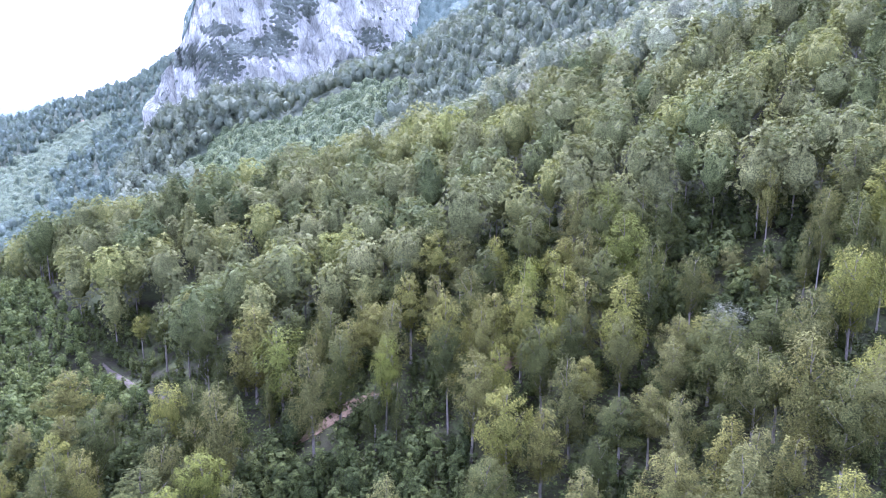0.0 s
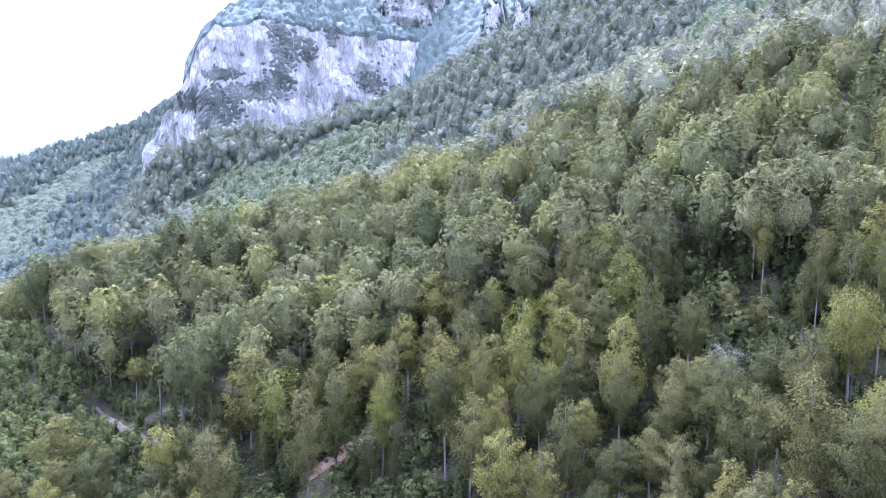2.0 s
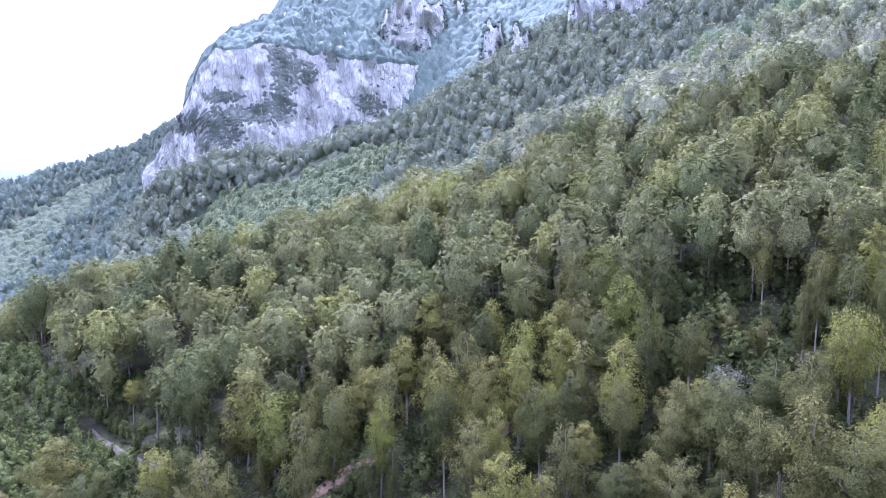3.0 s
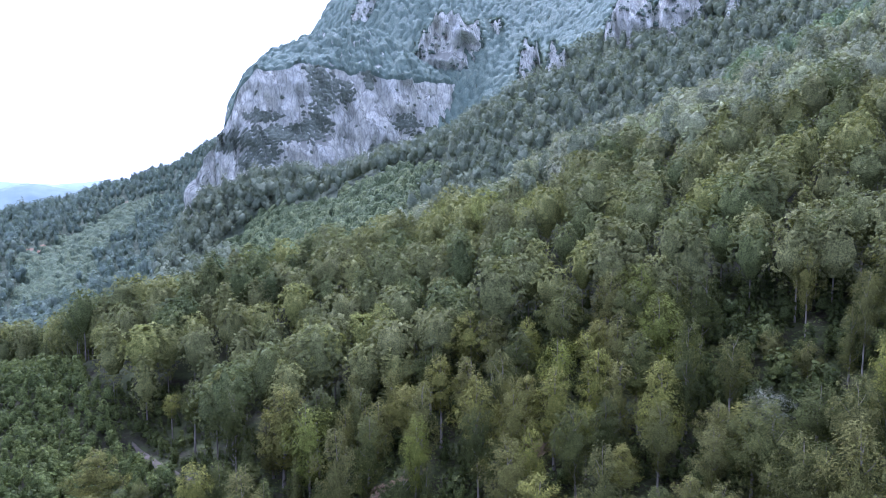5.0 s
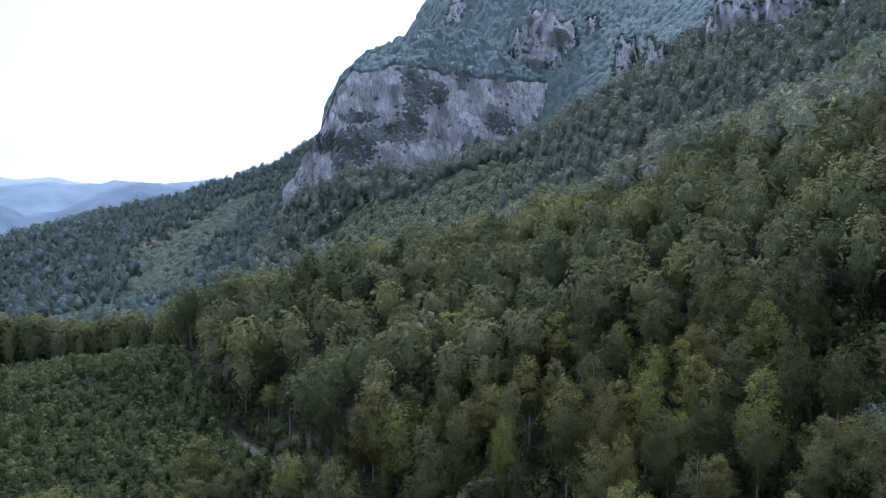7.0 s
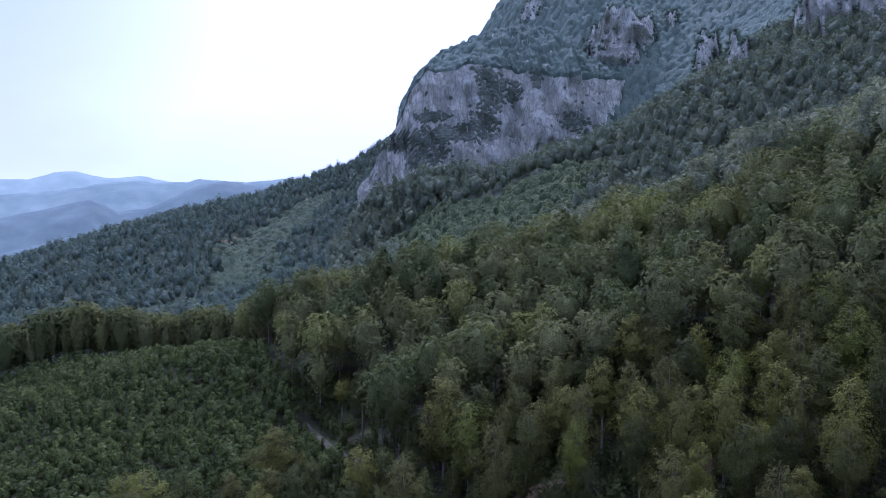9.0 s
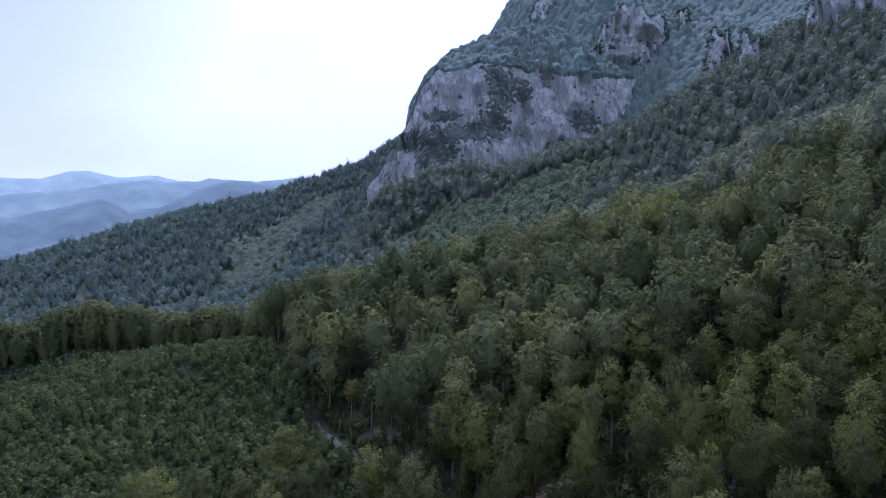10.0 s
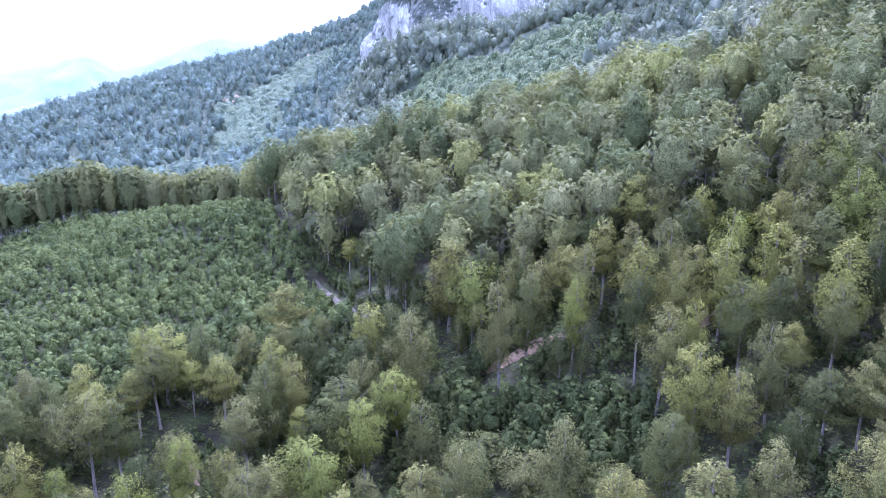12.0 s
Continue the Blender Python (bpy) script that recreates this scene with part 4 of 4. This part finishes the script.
marked = []
for kind, rows in (("open", BEECHES_LOW), ("beech", BEECHES_MIDDLE + BEECHES_HIGH), ("slim", SLIM_TREES), ("bright", BRIGHT_TREES), ("conifer", CONIFERS), ("pale", PALE_TREES), ("round", ROUND_TREES)):
    for x, y, height, width in rows:
        plant(kind, x, y, height, width)
        marked.append((x, y, width))
marked = np.array(marked)


def free_of_marked(x, y, gap):
    return (np.hypot(x[:, None] - marked[:, 0], y[:, None] - marked[:, 1]) > gap + 0.3 * marked[:, 2]).all(1)


TRACK = np.array([(-60 - 68 * k / 24, 168 + 72 * k / 24) for k in range(20)])


def from_track(x, y):
    return np.hypot(x[:, None] - TRACK[:, 0], y[:, None] - TRACK[:, 1]).min(1)


def ragged(x, y, poly):
    """Whether places lie within a polygon with a frayed border."""
    return inside(x + 16 * waves(x, y, 91, 85, 3), y + 16 * waves(x, y, 92, 85, 3), poly)


def open_ground(x, y):
    out = np.zeros(len(x), bool)
    for poly in (PLANTATION, LOW_GROWTH, GLADE, SAPLINGS, TRACK_SIGHT_LINE):
        out |= inside(x, y, poly)
    out |= ragged(x, y, UPPER_CLEARING) | ragged(x, y, VALLEY_CLEARING)
    out |= (np.hypot(x[:, None] - SLIPS[:, 0], y[:, None] - SLIPS[:, 1]) < 16).any(1)
    return out | (from_track(x, y) < 5.5)


# trees between the marked ones
fx, fy = scatter(21, -55, 35, 100, 192, 9.6)
keep = free_of_marked(fx, fy, 2.6) & ~open_ground(fx, fy)
for x, y in zip(fx[keep], fy[keep]):
    kind = tree_rng.choice(["beech", "slim", "bright"], p=[0.72, 0.22, 0.06])
    height = tree_rng.uniform(18, 26)
    plant(kind, x, y, height, height * tree_rng.uniform(0.40, 0.54))

# forms that found no place are not kept
for kind, flags in used.items():
    for taken, (thing, _, _) in zip(flags, templates[kind]):
        if not taken:
            for piece in list(thing.children):
                bpy.data.objects.remove(piece)
            bpy.data.objects.remove(thing)


# ---- woods ----
def woods(name, seed, az0, az1, r0, r1, spacing, shapes, leaf, heights, label, where=None, tones=(0, 1), roof=None):
    x, y = scatter(seed, az0, az1, r0, r1, spacing)
    ok = free_of_marked(x, y, 2.6)
    ok &= where(x, y) if where else ~open_ground(x, y)
    x, y = x[ok], y[ok]
    rng = np.random.RandomState(seed + 1)
    h = rng.uniform(*heights, len(x)) * (1 + 0.12 * waves(x, y, seed, 60, 2))
    patch = 0.5 + 0.5 * waves(x, y, seed + 5, 90, 3)
    tone = np.clip(tones[0] + (tones[1] - tones[0]) * (0.45 * patch + 0.55 * rng.uniform(0, 1, len(x))), 0, 1)
    if roof:  # a closed canopy: cell, sprays on each crown, their length
        return canopy(name, seed + 2, x, y, h, tone, 0.64 * spacing, roof[0], leaf, label, roof[1], roof[2])
    return stand(name, np.c_[x, y, ground_z(x, y) - 0.1, h, tone], shapes, leaf, label, "woods", seed + 2)


near_shapes = stand_shapes("oval", 100, 3, 6, 620, 0.042, 0.24, 0.46, True, 0.62) + stand_shapes("beech", 108, 8, 6, 620, 0.042, 0.28, 0.52, True, 0.63)
mid_shapes = stand_shapes("oval", 120, 3, 5, 270, 0.055, 0.20, 0.48, True, 0.62) + stand_shapes("beech", 126, 7, 5, 270, 0.055, 0.26, 0.54, True, 0.63)
hill_shapes = stand_shapes("oval", 150, 4, 4, 84, 0.095, 0.08, 0.58, False, 0.62) + stand_shapes("beech", 156, 5, 4, 84, 0.095, 0.08, 0.64, False, 0.62)
far_shapes = stand_shapes("beech", 160, 6, 3, 42, 0.13, 0.06, 0.60, False, 0.64) + stand_shapes("oval", 168, 5, 3, 42, 0.13, 0.06, 0.54, False, 0.64)
bush_shapes = stand_shapes("bush", 180, 4, 3, 46, 0.18, 0.02, 0.85, False, 0.6) + stand_shapes("oval", 186, 7, 3, 46, 0.17, 0.02, 0.6, False, 0.6)
sapling_shapes = stand_shapes("conifer", 190, 4, 3, 60, 0.15, 0.02, 0.56, False, 0.6) + stand_shapes("bush", 195, 3, 3, 66, 0.15, 0.02, 0.85, False, 0.55) + stand_shapes("oval", 203, 5, 3, 62, 0.14, 0.02, 0.6, False, 0.55)
scrub_shapes = stand_shapes("bush", 210, 5, 2, 10, 0.45, 0.02, 1.2, False)



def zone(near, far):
    """Wooded ground between two distances from the eye, with a frayed border; each band takes its own painted haze
    tint.
    """
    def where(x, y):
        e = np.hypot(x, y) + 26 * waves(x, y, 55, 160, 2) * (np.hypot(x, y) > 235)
        # shift by bearing keeps the painted haze off the left crest, to fit the view
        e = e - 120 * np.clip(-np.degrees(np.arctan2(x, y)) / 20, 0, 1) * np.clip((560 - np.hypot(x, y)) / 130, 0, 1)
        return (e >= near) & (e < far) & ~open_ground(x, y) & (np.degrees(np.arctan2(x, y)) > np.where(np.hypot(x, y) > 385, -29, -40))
    return where


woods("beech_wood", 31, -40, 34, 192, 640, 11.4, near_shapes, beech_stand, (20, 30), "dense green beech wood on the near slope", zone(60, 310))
woods("beech_wood", 31, -40, 34, 192, 640, 11.4, near_shapes[::2] + mid_shapes[::2], hazed_stand, (20, 30), "beech wood higher up the slope, haze painted in as grey-green", zone(310, 430))
woods("beech_wood", 31, -40, 34, 192, 640, 11.4, mid_shapes, hazed_high_stand, (20, 30), "beech wood along the spur, crowns close together", zone(430, 580))
row_shapes = stand_shapes("beech", 130, 7, 5, 380, 0.05, 0.03, 0.42, True, 0.64)
woods("beech_row", 46, -50, -29, 300, 425, 5.6, row_shapes, beech_stand, (24, 31), "row of tall beeches along the edge of the bench",
      lambda x, y: ~inside(x, y, PLANTATION) & inside(x, y, [polar(-50, 396), polar(-44, 400), polar(-37, 396), polar(-32, 376), polar(-29, 330), polar(-29, 350), polar(-32, 396), polar(-37, 416), polar(-44, 420), polar(-50, 416)]))
woods("hillside_wood", 51, -24.5, 33, 520, 1120, 15.0, hill_shapes, hazed_hill_stand, (19, 29), "dark mixed wood on the upper slope below the cliffs, haze painted into its colour", zone(580, 2000))
woods("knoll_wood", 57, -24, -15, 770, 930, 9.5, hill_shapes, hazed_hill_stand, (10, 19), "dense low wood on a rocky knoll below the cliff", lambda x, y: ~ragged(x, y, UPPER_CLEARING))
woods("valley_wood", 61, -49, -20, 640, 2050, 16.5, far_shapes, hazed_valley_stand, (18, 29), "distant woods on the far valley side, haze painted in as blue",
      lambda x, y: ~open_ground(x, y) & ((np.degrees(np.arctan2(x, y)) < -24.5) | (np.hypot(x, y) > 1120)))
woods("mountain_wood", 66, -16, 33, 1120, 1640, 9.0, None, haze_blue_stand, (8, 13), "dark mountain woods above the crags, haze blue painted into the leaves",
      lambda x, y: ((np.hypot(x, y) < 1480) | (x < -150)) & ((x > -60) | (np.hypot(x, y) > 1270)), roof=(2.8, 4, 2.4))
woods("plantation", 71, -55, -20, 170, 400, 3.25, bush_shapes, young_stand, (2.0, 7.4), "light green young plantation on a gentle bench",
      lambda x, y: inside(x, y, PLANTATION) & (from_track(x, y) > 2.8))
woods("regrowth", 76, -24, 2, 500, 920, 6.4, None, regrowth_stand, (3.5, 12), "pale green regrowth below the cliff",
      lambda x, y: ragged(x, y, UPPER_CLEARING), roof=(1.7, 10, 1.9))
woods("regrowth", 78, -46, -20, 760, 1650, 8.0, None, hazed_clearing, (4, 12), "pale young trees in a felled strip of the valley side",
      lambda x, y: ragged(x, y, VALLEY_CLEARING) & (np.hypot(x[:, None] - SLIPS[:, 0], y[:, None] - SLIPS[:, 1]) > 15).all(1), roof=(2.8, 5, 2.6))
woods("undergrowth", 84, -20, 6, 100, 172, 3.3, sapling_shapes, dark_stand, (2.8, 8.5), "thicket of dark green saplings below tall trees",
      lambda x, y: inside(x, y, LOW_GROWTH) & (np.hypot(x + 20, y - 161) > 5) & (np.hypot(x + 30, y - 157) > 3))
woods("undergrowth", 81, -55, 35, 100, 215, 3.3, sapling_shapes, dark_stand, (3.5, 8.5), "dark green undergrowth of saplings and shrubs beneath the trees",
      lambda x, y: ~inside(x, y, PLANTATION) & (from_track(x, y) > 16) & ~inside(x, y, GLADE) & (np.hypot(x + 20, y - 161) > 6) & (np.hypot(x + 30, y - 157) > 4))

woods("undergrowth", 86, 10, 34, 140, 190, 2.8, sapling_shapes, dark_stand, (3, 7), "dense green saplings in a gap of the wood",
      lambda x, y: inside(x, y, SAPLINGS))
woods("undergrowth", 89, -34, -18, 165, 310, 2.7, sapling_shapes, dark_stand, (1.8, 6.5), "shrubs and young trees beside the gravel track",
      lambda x, y: ~inside(x, y, PLANTATION) & (from_track(x, y) > 2.2) & (from_track(x, y) < 22), (0.3, 1))
woods("low_plants", 88, -49, -30, 120, 175, 2.0, bush_shapes, young_stand, (0.9, 2.6), "light green low plants in a small glade",
      lambda x, y: inside(x, y, GLADE) & (np.hypot(x + 94, y - 119) > 2.5))


def ground_cover(seed, az0, az1, r0, r1, spacing, size, leaf, label, where):
    """Loose leafy sprays low over the soil."""
    x, y = scatter(seed, az0, az1, r0, r1, spacing)
    ok = where(x, y) & (waves(x, y, seed, 11, 3) > -0.35)
    x, y = x[ok], y[ok]
    rng = np.random.RandomState(seed)
    c = np.stack([x, y, ground_z(x, y) + rng.uniform(0.1, 0.7, len(x))], 1)
    up = unit(rng.normal(0, 0.35, c.shape) + np.array([0, 0, 1]))
    v, f, nrm = sprays(rng, c, up, unit(rng.normal(0, 1, c.shape) * np.array([1, 1, 0.2])), size, 0.5, 0.42)
    me = mesh_of("ground_cover", v, f, [leaf[0]], None, True, rng.uniform(0, 1, len(f)), nrm)
    tagged(new("ground_cover", me), label, "ground plants", kind="stuff")


ground_cover(91, -55, 35, 100, 200, 1.05, 1.0, young_stand, "low green herbs and seedlings on the forest floor",
             lambda x, y: ~inside(x, y, PLANTATION) & (np.hypot(x + 20, y - 161) > 5) & (np.hypot(x + 30, y - 157) > 3) & (np.hypot(x - 13, y - 161) > 4))

# ---- scrub and trees on the cliffs ----
def wall_growth(name, verts, chance, heights, shapes, mat, label, seed, tones):
    """Trees rooted on a rock body, at those of its corners that the chance allows."""
    rng = np.random.RandomState(seed)
    p = verts.reshape(-1, 3)[rng.uniform(0, 1, verts.shape[0] * verts.shape[1]) < chance.ravel()]
    p = p + rng.uniform(-1.5, 1.5, p.shape) * np.array([1, 1, 0.2])
    h = rng.uniform(*heights, len(p))
    stand(name, np.c_[p[:, :2], p[:, 2] - 0.12 * h, h, rng.uniform(*tones, len(p))], shapes, mat, label, "woods", seed + 1)


def bearing(v):
    return np.degrees(np.arctan2(v[..., 0], v[..., 1])), np.degrees(np.arctan2(v[..., 2] - EYE[2], np.hypot(v[..., 0], v[..., 1])))


# scrub of gully and ledges, placed to fit the camera's view: bearing, rise, half width, half height, in degrees
POCKETS = [(-12.5, 8.0, 0.8, 1.4), (-11.9, 6.1, 1.0, 1.6), (-12.4, 3.9, 1.1, 1.1), (-13.6, 3.1, 1.4, 0.8), (-15.4, 2.9, 2.3, 0.7), (-17.6, 2.4, 2.0, 0.6), (-19.4, 1.9, 1.1, 0.4), (-16.7, 1.3, 1.4, 0.8),
           (-17.9, 0.6, 0.7, 0.5), (-16.5, 4.2, 1.4, 0.4), (-5.5, 3.8, 1.0, 0.7), (-7.2, 1.9, 1.1, 0.4), (-10.3, 6.1, 0.9, 0.8), (-11.0, 6.7, 0.7, 0.4), (-6.2, 7.9, 0.5, 0.6), (-8.4, 7.1, 0.3, 0.8)]
face, cap = great_wall[:, :great_rows], great_wall[:, great_rows - 1:great_rows + 28]
fa, fe = bearing(face)
ledge = np.zeros(fa.shape)
for a0, e0, wa, we in POCKETS:
    ledge = np.maximum(ledge, np.exp(-(((fa - a0) / wa) ** 2 + ((fe - e0) / we) ** 2) ** 2))
ledge = np.clip(ledge * 0.95 + 0.05 * (waves(fa * 60, fe * 90, 12, 60, 3) > 0.5), 0, 1)


def rock_wood(name, sheet, du, dv, spacing, heights, chance, roof, rise, leaf, label, seed):
    """Low wood or scrub that clothes part of a rock body."""
    rng = np.random.RandomState(seed)
    u, v = np.meshgrid(np.arange(0, du * (len(sheet) - 1), spacing), np.arange(0, dv * (sheet.shape[1] - 1), spacing * 0.87), indexing="ij")
    u = (u + rng.uniform(-0.45, 0.45, u.shape) * spacing).ravel()
    v = (v + rng.uniform(-0.45, 0.45, v.shape) * spacing).ravel()
    i, j = np.clip(u / du, 0, len(sheet) - 1).astype(int), np.clip(v / dv, 0, sheet.shape[1] - 1).astype(int)
    ok = rng.uniform(0, 1, len(u)) < chance[i, j]
    u, v = u[ok], v[ok]
    canopy(name, seed + 1, u, v, rng.uniform(*heights, len(u)), rng.uniform(0, 0.8, len(u)), 0.66 * spacing, roof[0], leaf, label, roof[1], roof[2], on_sheet(sheet, du, dv), rise)


rock_wood("cliff_scrub", face, 3.4, 3.4, 4.2, (2, 4.5), ledge, (1.6, 7, 1.5), (0.17, -0.72, 0.66), hazed_scrub, "dark scrub rooted on limestone ledges and in gullies, paled by painted haze", 301)
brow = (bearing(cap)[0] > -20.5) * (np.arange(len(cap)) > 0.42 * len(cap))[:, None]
rock_wood("cliff_top_wood", cap, 3.4, 5.0, 7.0, (5, 10), 0.93 * brow, (2.2, 6, 2.0), (0, 0, 1), haze_blue_stand, "dark trees crowding the cliff top, leaf colour tinted with haze", 303)
for n, (v, rows) in enumerate(crags):
    wall_growth("crag_scrub", v[:, :-2], np.r_[np.full(rows, 0.03), np.full(v.shape[1] - 2 - rows, 0.3)][None] + np.zeros((len(v), 1)), (4, 9), scrub_shapes, haze_blue_stand,
                "dark scrub on a limestone crag, leaf colour tinted with haze", 310 + 2 * n, (0, 0.6))
